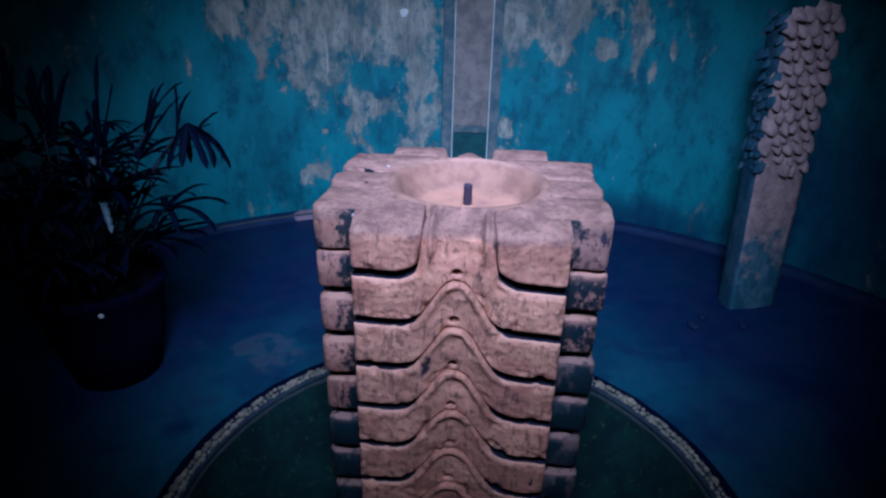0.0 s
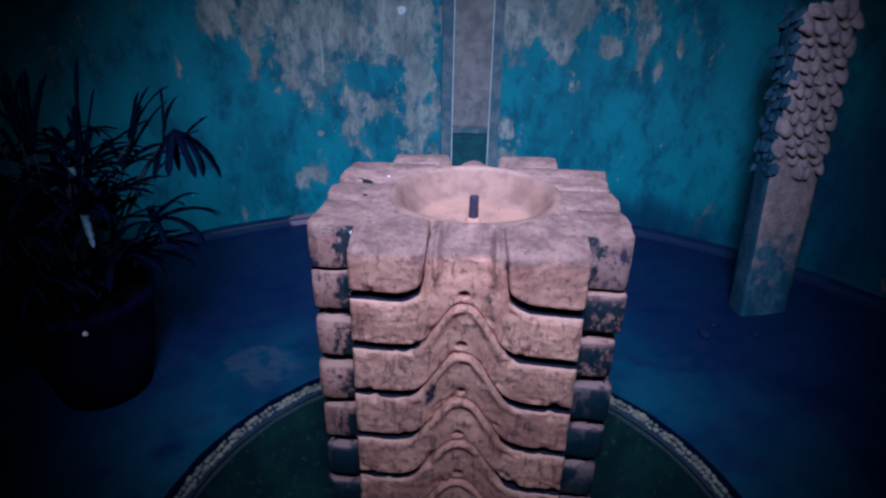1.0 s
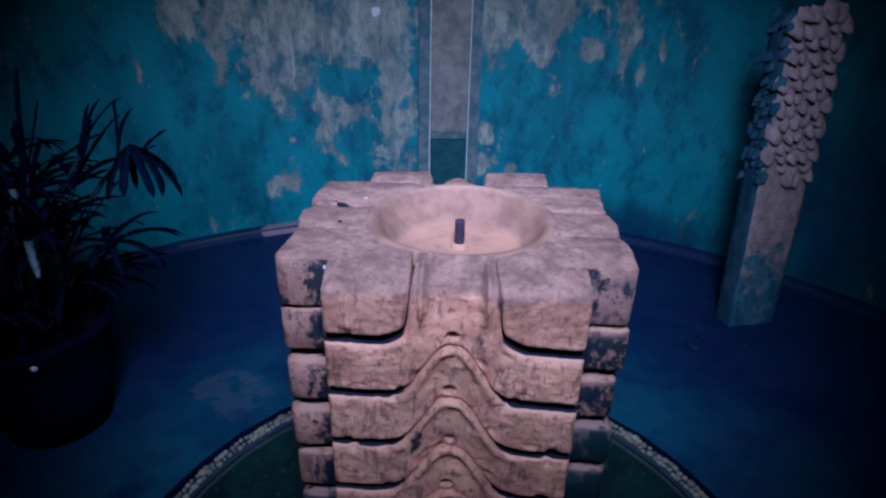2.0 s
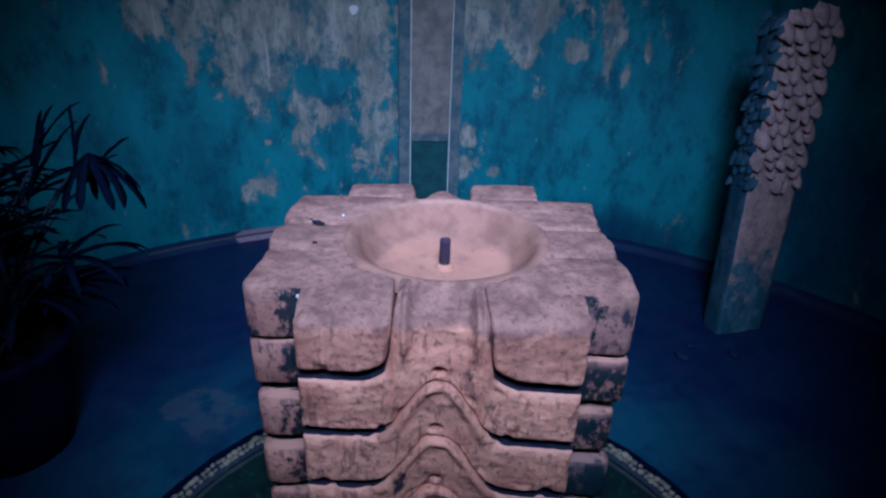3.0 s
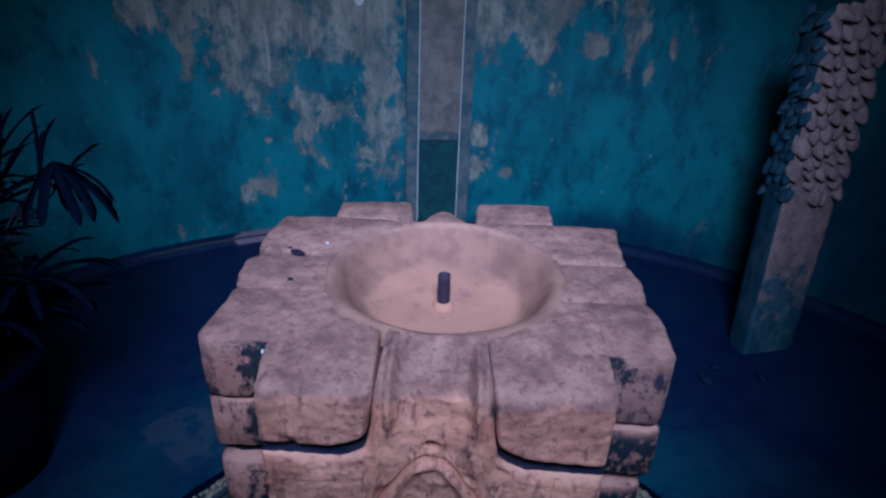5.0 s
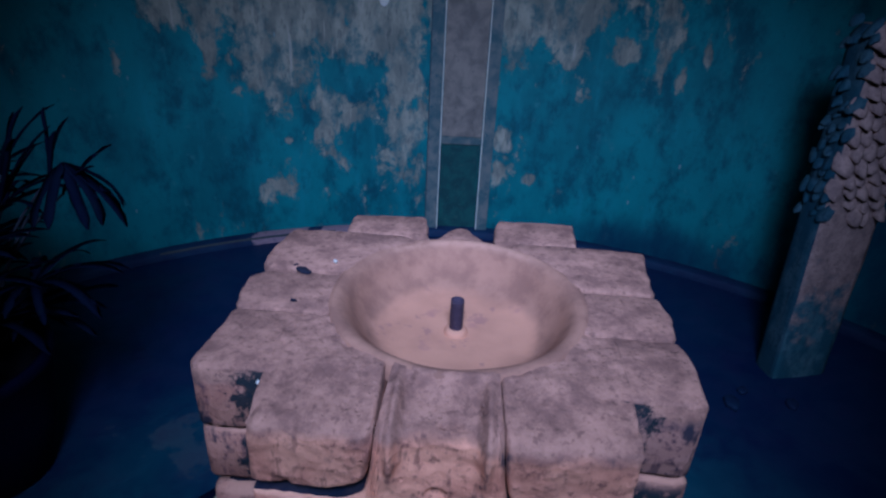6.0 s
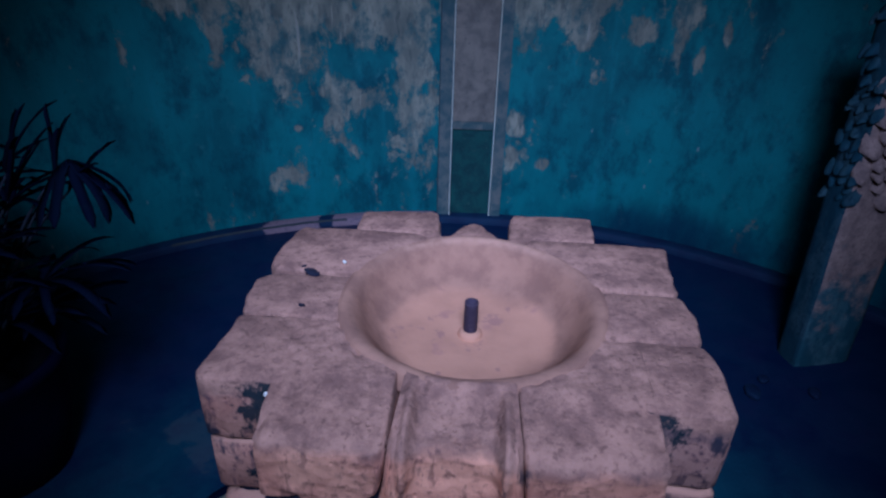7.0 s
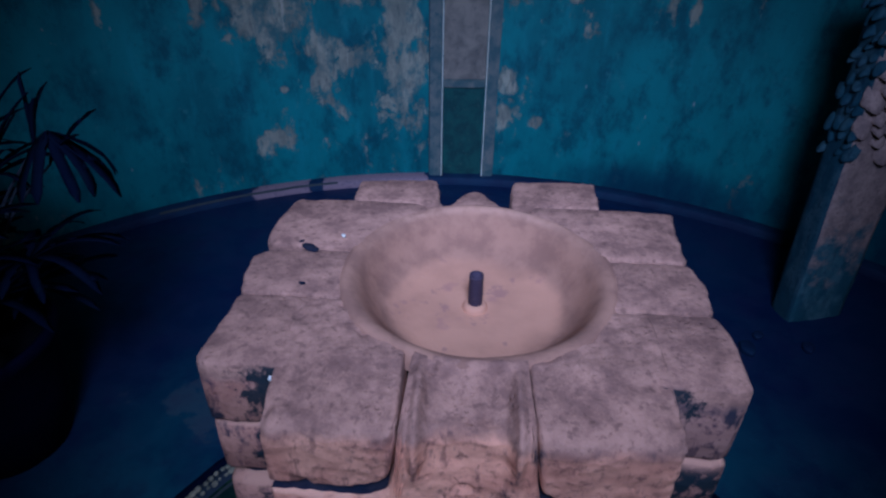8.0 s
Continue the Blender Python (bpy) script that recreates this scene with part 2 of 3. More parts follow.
    # shade beside the pillar and low on the wall, painted as navy patches
    darken = n.math("ADD", n.blob(2.60, 0.45, 0.42, 0.80), n.blob(1.50, -0.02, 0.75, 0.26))
    darken = n.math("ADD", darken, n.math("MULTIPLY", n.math("SUBTRACT", n.noise(5.0, 6.0, 0.7, (1, 1, 0.6), (8, 1, 4)), 0.5), 0.9))
    col = n.mix(n.ramp(darken, 0.25, 1.00, 0.0, 0.75), col, (0.0, 0.022, 0.044))
    fine = n.noise(90.0, 4.0, 0.6)
    h = n.math("ADD", n.math("MULTIPLY", n.math("SUBTRACT", 1.0, mask), 0.7), n.math("ADD", n.math("MULTIPLY", fine, 0.4), tone))
    return n.finish(col, n.ramp(mask, 0.0, 1.0, 0.65, 0.9), h, 0.005, 0.0, 0.12)


def mottled(name, a, b, c, scale=6.0, rough=0.8, depth=0.004, spec=0.3):
    n = Nodes(name)
    big = n.noise(scale, 5.0, 0.6, warp=0.4)
    mid = n.noise(scale * 3.3, 5.0, 0.65, (1, 1, 1), (4, 1, 2))
    fine = n.noise(scale * 14, 4.0, 0.6)
    col = n.mix(n.ramp(big, 0.35, 0.68), a, b)
    col = n.mix(n.ramp(mid, 0.56, 0.72), col, c)
    col = n.mix(n.ramp(n.info.outputs["Random"], 0.0, 1.0, 0.0, 0.25), col, c)
    h = n.math("ADD", n.math("MULTIPLY", fine, 0.5), n.math("ADD", big, n.math("MULTIPLY", mid, 0.6)))
    return n.finish(col, n.ramp(mid, 0.3, 0.7, rough - 0.08, rough + 0.08), h, depth, 0.0, spec)


def floor_material():
    n = Nodes("worn_blue_concrete")
    big = n.noise(1.6, 5.0, 0.6, warp=0.5)
    mid = n.noise(7.0, 6.0, 0.65)
    fine = n.noise(70.0, 4.0, 0.6)
    col = n.mix(n.ramp(big, 0.35, 0.65), (0.001, 0.040, 0.058), (0.002, 0.074, 0.082))
    col = n.mix(n.ramp(mid, 0.52, 0.70, 0.0, 0.7), col, (0.002, 0.030, 0.050))
    col = n.mix(n.ramp(n.noise(3.4, 6.0, 0.7, (1, 1, 1), (4, 4, 0)), 0.50, 0.66, 0.0, 0.7), col, (0.001, 0.018, 0.044))
    # unlit floor towards the wall, its shade painted as a navy ring
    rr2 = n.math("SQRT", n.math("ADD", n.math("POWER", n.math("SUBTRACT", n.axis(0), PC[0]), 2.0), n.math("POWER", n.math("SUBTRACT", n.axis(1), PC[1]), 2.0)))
    dark_zone = n.ramp(n.math("ADD", rr2, n.math("MULTIPLY", n.math("SUBTRACT", big, 0.5), 1.6)), 1.35, 1.95)
    col = n.mix(n.math("MULTIPLY", dark_zone, 0.80), col, (0.001, 0.006, 0.036))
    # reflection on the floor, painted as a fixed faint pale patch
    d = n.math("ADD", n.math("POWER", n.math("MULTIPLY", n.math("ADD", n.axis(0), 0.98), 2.6), 2.0),
               n.math("POWER", n.math("MULTIPLY", n.math("SUBTRACT", n.axis(1), 2.68), 4.5), 2.0))
    bare = n.ramp(n.math("SUBTRACT", mid, n.math("MULTIPLY", d, 0.25)), 0.40, 0.47)
    col = n.mix(n.math("MULTIPLY", bare, 0.28), col, (0.10, 0.105, 0.085))
    h = n.math("ADD", n.math("MULTIPLY", fine, 0.5), mid)
    return n.finish(col, n.ramp(mid, 0.3, 0.7, 0.40, 0.70), h, 0.004, 0.0, 0.4)


def plain(name, colour, rough=0.5, metal=0.0, scale=30.0, vary=0.35):
    n = Nodes(name)
    v = n.noise(scale, 4.0, 0.6)
    low = tuple(c * (1 - vary) for c in colour)
    return n.finish(n.mix(n.ramp(v, 0.3, 0.7), low, colour), n.ramp(v, 0.3, 0.7, max(rough - 0.1, 0.05), rough + 0.1), v, 0.001, metal)


def ledge_material():
    n = Nodes("chipped_painted_ledge")
    mid = n.noise(6.0, 5.0, 0.6)
    fine = n.noise(60.0, 4.0, 0.6)
    col = n.mix(n.ramp(mid, 0.35, 0.65), (0.001, 0.012, 0.032), (0.001, 0.024, 0.044))
    x = n.math("ADD", n.axis(0), n.math("MULTIPLY", n.math("SUBTRACT", mid, 0.5), 0.25))
    for a, b in ((-1.22, -0.88), (-0.76, -0.05)):
        chip = n.math("MULTIPLY", n.ramp(x, a - 0.01, a + 0.01), n.ramp(x, b - 0.01, b + 0.01, 1.0, 0.0))
        col = n.mix(n.math("MULTIPLY", chip, n.ramp(fine, 0.3, 0.5, 0.6, 1.0)), col, (0.28, 0.165, 0.14))
    return n.finish(col, 0.75, n.math("ADD", mid, n.math("MULTIPLY", fine, 0.4)), 0.004)


BASIN = basin_material()
WALL = wall_material()
FLOORM = floor_material()
CEILM = mottled("dim_plaster_ceiling", (0.10, 0.13, 0.16), (0.13, 0.16, 0.19), (0.08, 0.10, 0.13), 2.0)
STILE = mottled("grey_plaster_strip", (0.060, 0.105, 0.080), (0.220, 0.190, 0.120), (0.020, 0.095, 0.085), 9.0)
PANEL = mottled("brown_grey_plaster", (0.170, 0.132, 0.082), (0.300, 0.225, 0.134), (0.110, 0.100, 0.072), 9.0)
NICHE = mottled("green_algae_plaster", (0.003, 0.045, 0.034), (0.005, 0.075, 0.050), (0.040, 0.090, 0.062), 12.0)
LEDGE = ledge_material()
POOL = mottled("algae_pool_lining", (0.001, 0.007, 0.010), (0.002, 0.021, 0.016), (0.022, 0.064, 0.024), 7.0, 0.9, 0.004, 0.05)
RIMSTONE = mottled("pale_rim_stone", (0.44, 0.335, 0.165), (0.20, 0.165, 0.085), (0.035, 0.070, 0.045), 26.0)
MORTAR = mottled("dark_rim_mortar", (0.02, 0.03, 0.035), (0.03, 0.045, 0.04), (0.01, 0.015, 0.025), 20.0)
RIM_SHADE = mottled("dark_rim_shade", (0.001, 0.003, 0.010), (0.001, 0.005, 0.016), (0.001, 0.002, 0.006), 12.0, 0.8, 0.003, 0.05)
# the gleam of the metal is put into a pale, non-metallic colour
METAL = plain("metal_gleam_edge", (0.92, 0.82, 0.52), 0.5, 0.0)
EDGE = plain("worn_pale_edge", (0.055, 0.06, 0.045), 0.7)
COPPER = mottled("tarnished_copper", (0.004, 0.006, 0.018), (0.014, 0.013, 0.024), (0.16, 0.085, 0.065), 60.0, 0.6, 0.002, 0.1)
# leaf, pot and soil colours are darkened to hold the shade around the palm
LEAF = mottled("shaded_green_leaf", (0.001, 0.003, 0.009), (0.002, 0.005, 0.011), (0.003, 0.008, 0.011), 9.0, 0.8, 0.002, 0.02)
# paler leaf copy: the light on some leaves is put into its colour
LEAF_LIT = mottled("pale_lit_leaf", (0.07, 0.11, 0.09), (0.11, 0.15, 0.11), (0.05, 0.09, 0.08), 12.0, 0.5, 0.002)
STEM = mottled("fibrous_dark_stem", (0.012, 0.016, 0.018), (0.022, 0.026, 0.024), (0.008, 0.010, 0.014), 30.0)
POT = mottled("shaded_glazed_pot", (0.001, 0.002, 0.009), (0.001, 0.002, 0.012), (0.001, 0.001, 0.008), 8.0, 0.8, 0.004, 0.05)
SOIL = mottled("shaded_soil", (0.004, 0.004, 0.005), (0.007, 0.006, 0.006), (0.003, 0.003, 0.004), 40.0, 0.9, 0.004, 0.02)
PALE = mottled("pale_limewash", (0.72, 0.62, 0.40), (0.80, 0.70, 0.46), (0.60, 0.52, 0.34), 40.0)


# ---- mesh helpers ----
def mesh_of(name, verts, faces, smooth=False):
    me = bpy.data.meshes.new(name)
    me.from_pydata([tuple(v) for v in verts], [], faces)
    me.validate()
    if smooth:
        me.shade_smooth()
    return me


def part(name, me, material, parent=None, label="", m=None):
    """One mesh object, under a thing or a part."""
    if isinstance(me, bmesh.types.BMesh):
        data = bpy.data.meshes.new(name)
        me.to_mesh(data)
        me.free()
        me = data
    if not me.materials:
        me.materials.append(material)
    ob = new(name, me)
    if parent is not None:
        ob.parent = parent
    if m is not None:
        ob.matrix_basis = m
    if label:
        tagged(ob, label)
    return ob


def thing(name, m, label, category, group=""):
    ob = new(name)
    ob.empty_display_size = 0.05
    ob.matrix_basis = m
    return tagged(ob, label, category, group)


def lathe(name, profile, steps=96, a0=0.0, a1=360.0, centre=(0, 0), smooth=True, wobble=0.0):
    """A surface of revolution from (radius, height) pairs."""
    closed = abs(a1 - a0) >= 359.9
    n = steps if closed else steps + 1
    verts, faces = [], []
    for i in range(n):
        a = radians(a0 + (a1 - a0) * i / steps)
        for r, z in profile:
            w = 1 + wobble * noise.noise((math.cos(a) * r * 9, math.sin(a) * r * 9, z * 9))
            verts.append((centre[0] + r * w * math.cos(a), centre[1] + r * w * math.sin(a), z))
    k = len(profile)
    for i in range(steps):
        j = (i + 1) % n
        for q in range(k - 1):
            faces.append((i * k + q, j * k + q, j * k + q + 1, i * k + q + 1))
    return mesh_of(name, verts, faces, smooth)


def rounded(poly, step=0.014, cut=2, jitter=0.0025, seed=0.0):
    """Resamples an outline, rounds its corners and roughens it."""
    pts = []
    n = len(poly)
    for i in range(n):
        a, b = Vector(poly[i]), Vector(poly[(i + 1) % n])
        k = max(1, int((b - a).length / step))
        pts += [a.lerp(b, j / k) for j in range(k)]
    for _ in range(cut):
        pts = [(pts[i - 1] + 2 * pts[i] + pts[(i + 1) % len(pts)]) / 4 for i in range(len(pts))]
    return [p + jitter * Vector((noise.noise((p.x * 28, p.y * 28, seed)) + 0.5 * noise.noise((p.x * 80, p.y * 80, seed)),
                                 noise.noise((p.x * 28, p.y * 28, seed + 9)) + 0.5 * noise.noise((p.x * 80, p.y * 80, seed + 9)))) for p in pts]


def stone(name, poly, z0, z1, edge=0.014, seed=0.0, jitter=0.003, cut=2, ledge=None):
    """A dressed block over an outline (counter-clockwise), with worn edges."""
    pts = rounded(poly, seed=seed, jitter=jitter, cut=cut)
    n = len(pts)
    nor = []
    for i in range(n):
        d = pts[(i + 1) % n] - pts[i - 1]
        nor.append(Vector((d.y, -d.x)).normalized() if d.length else Vector((0, 0)))
    rings = []
    ledge = ledge or edge
    for inset, z in ((edge, z0), (edge * 0.3, z0 + edge * 0.3), (0, z0 + edge), (-0.001, (z0 + z1) / 2), (0, z1 - edge), (ledge * 0.35, z1 - edge * 0.35), (ledge, z1)):
        rings.append([(pts[i].x - nor[i].x * inset, pts[i].y - nor[i].y * inset,
                       z + 0.0022 * noise.noise((pts[i].x * 30, pts[i].y * 30, z * 30 + seed))) for i in range(n)])
    verts = [v for r in rings for v in r]
    faces = []
    for q in range(len(rings) - 1):
        for i in range(n):
            j = (i + 1) % n
            faces.append((q * n + i, q * n + j, (q + 1) * n + j, (q + 1) * n + i))
    faces.append(tuple(reversed(range(n))))
    faces.append(tuple((len(rings) - 1) * n + i for i in range(n)))
    me = mesh_of(name, verts, faces, True)
    return me


def box(name, x0, x1, y0, y1, z0, z1, bevel=0.004):
    bm = bmesh.new()
    bmesh.ops.create_cube(bm, size=1.0)
    for v in bm.verts:
        v.co = Vector(((x0 + x1) / 2 + v.co.x * (x1 - x0), (y0 + y1) / 2 + v.co.y * (y1 - y0), (z0 + z1) / 2 + v.co.z * (z1 - z0)))
    if bevel:
        bmesh.ops.bevel(bm, geom=bm.edges[:], offset=bevel, segments=2, affect="EDGES")
    me = bpy.data.meshes.new(name)
    bm.to_mesh(me)
    bm.free()
    return me


def tube(name, pts, r0, r1=None, sides=8):
    """A tapered tube along points."""
    r1 = r0 if r1 is None else r1
    pts = [Vector(p) for p in pts]
    verts, faces = [], []
    for i, p in enumerate(pts):
        d = (pts[min(i + 1, len(pts) - 1)] - pts[max(i - 1, 0)]).normalized()
        u = d.cross(Vector((0.3, 0.9, 0.2))).normalized()
        w = d.cross(u)
        r = r0 + (r1 - r0) * i / max(1, len(pts) - 1)
        verts += [p + r * (math.cos(2 * math.pi * k / sides) * u + math.sin(2 * math.pi * k / sides) * w) for k in range(sides)]
    for i in range(len(pts) - 1):
        for k in range(sides):
            j = (k + 1) % sides
            faces.append((i * sides + k, i * sides + j, (i + 1) * sides + j, (i + 1) * sides + k))
    faces.append(tuple(reversed(range(sides))))
    faces.append(tuple((len(pts) - 1) * sides + k for k in range(sides)))
    return mesh_of(name, verts, faces, True)


# ---- setting: round room ----
C2 = (ROOM.x, ROOM.y)


def floor_sheet():
    verts, faces, n = [], [], 96
    for i in range(n):
        a = 2 * math.pi * i / n
        verts.append((PC[0] + (PR - 0.02) * math.cos(a), PC[1] + (PR - 0.02) * math.sin(a), FLOOR))
        verts.append((ROOM.x + (RAD + 0.1) * math.cos(a), ROOM.y + (RAD + 0.1) * math.sin(a), FLOOR))
    for i in range(n):
        j = (i + 1) % n
        faces.append((2 * i, 2 * i + 1, 2 * j + 1, 2 * j))
    return mesh_of("floor", verts, faces)


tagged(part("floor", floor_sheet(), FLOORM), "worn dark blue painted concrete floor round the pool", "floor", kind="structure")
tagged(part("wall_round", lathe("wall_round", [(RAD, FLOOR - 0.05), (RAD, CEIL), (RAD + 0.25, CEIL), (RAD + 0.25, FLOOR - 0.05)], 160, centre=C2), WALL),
       "curved wall with peeling teal paint over grey plaster", "wall", kind="structure")
def ceiling_slab():
    """An unseen round slab added to shape the light; smaller round opening in front of the fountain."""
    verts, faces, n = [], [], 96
    for i in range(n):
        a = 2 * math.pi * i / n
        for cx, cy, r in ((0.06, 0.05, 0.75), (ROOM.x, ROOM.y, RAD + 0.25)):
            for z in (CEIL, CEIL + 0.2):
                verts.append((cx + r * math.cos(a), cy + r * math.sin(a), z))
    for i in range(n):
        p, q = 4 * i, 4 * ((i + 1) % n)
        faces += [(p, p + 2, q + 2, q), (p + 1, q + 1, q + 3, p + 3), (p, q, q + 1, p + 1), (p + 2, p + 3, q + 3, q + 2)]
    return mesh_of("ceiling", verts, faces)


tagged(part("ceiling", ceiling_slab(), CEILM),
       "unseen plaster ceiling added to shape the light, with a round opening", "ceiling", kind="structure")
tagged(part("baseboard", lathe("baseboard", [(RAD + 0.01, FLOOR + 0.055), (RAD - 0.075, FLOOR + 0.052), (RAD - 0.085, FLOOR + 0.042), (RAD - 0.087, FLOOR - 0.01)], 160, centre=C2, wobble=0.002), LEDGE),
       "low chipped ledge along the foot of the curved wall", "ledge", kind="structure")

edge = lathe("ledge_edge", [(RAD - 0.080, FLOOR + 0.056), (RAD - 0.086, FLOOR + 0.057), (RAD - 0.091, FLOOR + 0.052), (RAD - 0.091, FLOOR + 0.044)], 50, 104, 125, C2, True, 0.002)
tagged(part("trim", edge, EDGE), "thin pale edge strip along the low wall ledge", "edge strip", kind="structure")

# ---- setting: strip on the wall behind the fountain ----
strip = tagged(new("trim"), "vertical plaster strip with bright metal edges on the teal wall", "wall strip", kind="structure")
WY = ROOM.y + math.sqrt(RAD ** 2 - 0.15 ** 2)
strip.location = (0.185, WY, FLOOR)
H = CEIL - FLOOR
part("stile", box("stile", -0.230, -0.150, -0.045, 0.03, 0, H, 0.006), STILE, strip)
part("stile", box("stile", 0.148, 0.222, -0.045, 0.03, 0, H, 0.006), STILE, strip)
part("panel", box("panel", -0.140, 0.138, -0.024, 0.03, 0.745, H, 0.003), PANEL, strip)
part("lintel", box("lintel", -0.140, 0.138, -0.034, 0.03, 0.69, 0.745, 0.006), STILE, strip)
part("niche_back", box("niche_back", -0.140, 0.138, -0.010, 0.03, 0, 0.69, 0.003), NICHE, strip, "green algae-stained lower panel")
part("joint", box("joint", -0.236, -0.2305, -0.012, 0.02, 0, H, 0.001), MORTAR, strip, "dark joint beside the strip")
part("joint", box("joint", 0.2225, 0.228, -0.012, 0.02, 0, H, 0.001), MORTAR, strip, "dark joint beside the strip")
part("edge_strip", box("edge_strip", -0.148, -0.143, -0.052, 0.02, 0, H, 0.002), METAL, strip, "bright metal edge")
part("edge_strip", box("edge_strip", 0.141, 0.146, -0.052, 0.02, 0, H, 0.002), METAL, strip, "bright metal edge")

# ---- pool ----
pool = thing("pool", pose(PC[0], PC[1], FLOOR), "round sunken pool with a pale pebbled rim and green lining", "pool")
part("lining", lathe("lining", [(PR - 0.042, 0.002), (PR - 0.050, -0.02), (PR - 0.065, -0.05), (PR - 0.16, -0.17), (PR - 0.30, -0.22), (PR - 0.34, -0.225), (PR - 0.36, -0.25), (0.0, -0.27)], 128), POOL, pool)
part("rim_bed", lathe("rim_bed", [(PR + 0.012, -0.02), (PR + 0.008, 0.004), (PR - 0.044, 0.005), (PR - 0.050, -0.03)], 128), MORTAR, pool)
part("inner_edge", lathe("inner_edge", [(PR - 0.048, -0.030), (PR - 0.050, -0.022), (PR - 0.054, -0.020), (PR - 0.057, -0.024), (PR - 0.058, -0.05)], 128, wobble=0.003), EDGE, pool, "thin pale inner edge")
# shadow line outside the rim, laid on the floor as a thin dark ring
part("outer_joint", lathe("outer_joint", [(PR + 0.010, 0.002), (PR + 0.012, 0.0035), (PR + 0.040, 0.0035), (PR + 0.048, 0.001)], 128, wobble=0.004), RIM_SHADE, pool, "dark ring laid in as the shadow line outside the rim")
rim_stones = []
for q in range(6):
    r = random.Random(q + 3)
    w, d = r.uniform(0.017, 0.026), r.uniform(0.014, 0.021)
    rim_stones.append(stone("rim_stone", [(-w, -d), (w, -d * r.uniform(0.7, 1)), (w * r.uniform(0.8, 1), d), (-w, d * r.uniform(0.75, 1))], 0, 0.016, 0.004, q, 0.002))

# ---- fountain column ----
BASE = FLOOR - 0.26
TOP = 1.16
col = thing("fountain_column", pose(0.08, 1.90, BASE, 0, 0, -3.5), "square stacked pink stone fountain with carved wavy front", "fountain")
UP = pose(0, 0, -BASE)
BX, BY, BR = 0.02, -0.022, 0.243                 # bowl
PITCH = 0.157
FRONT, SHOULDER, BEND = -0.405, 1.102, 0.038


def bell(x, half, power=2.0):
    return math.exp(-abs(x / half) ** power)


def seam(k, x):
    """Height of the carved seam under course k at x."""
    x -= 0.010
    z = 0.985 - PITCH * (k - 1) - 0.045 * x
    if k == 1:
        return z + 0.55 * bell(x, 0.095, 8.0) + 0.050 * bell(x, 0.132, 4.0)
    return z + (0.158 + 0.004 * (k - 2)) * bell(x, 0.090 + 0.005 * (k - 2), 2.4)


def wrap(x, s, out):
    """Lays a height s on the front, over the shoulder and back along the top."""
    quarter = BEND * math.pi / 2
    if s < SHOULDER:
        return (x, FRONT - out, s)
    if s < SHOULDER + quarter:
        a = (s - SHOULDER) / BEND
        return (x, FRONT + BEND - (BEND + out) * math.cos(a), SHOULDER + (BEND + out) * math.sin(a))
    return (x, FRONT + BEND + s - SHOULDER - quarter, SHOULDER + BEND + out + 0.018 * min(1.0, (s - SHOULDER - quarter) / 0.1))


def top_end(x):
    """The length s at which the top of the front panel meets the bowl or the next block."""
    dx = x - BX
    y = -0.128
    if abs(dx) < BR + 0.004:
        y = min(y, BY - math.sqrt((BR + 0.004) ** 2 - dx * dx))
    return SHOULDER + BEND * math.pi / 2 + y - FRONT - BEND


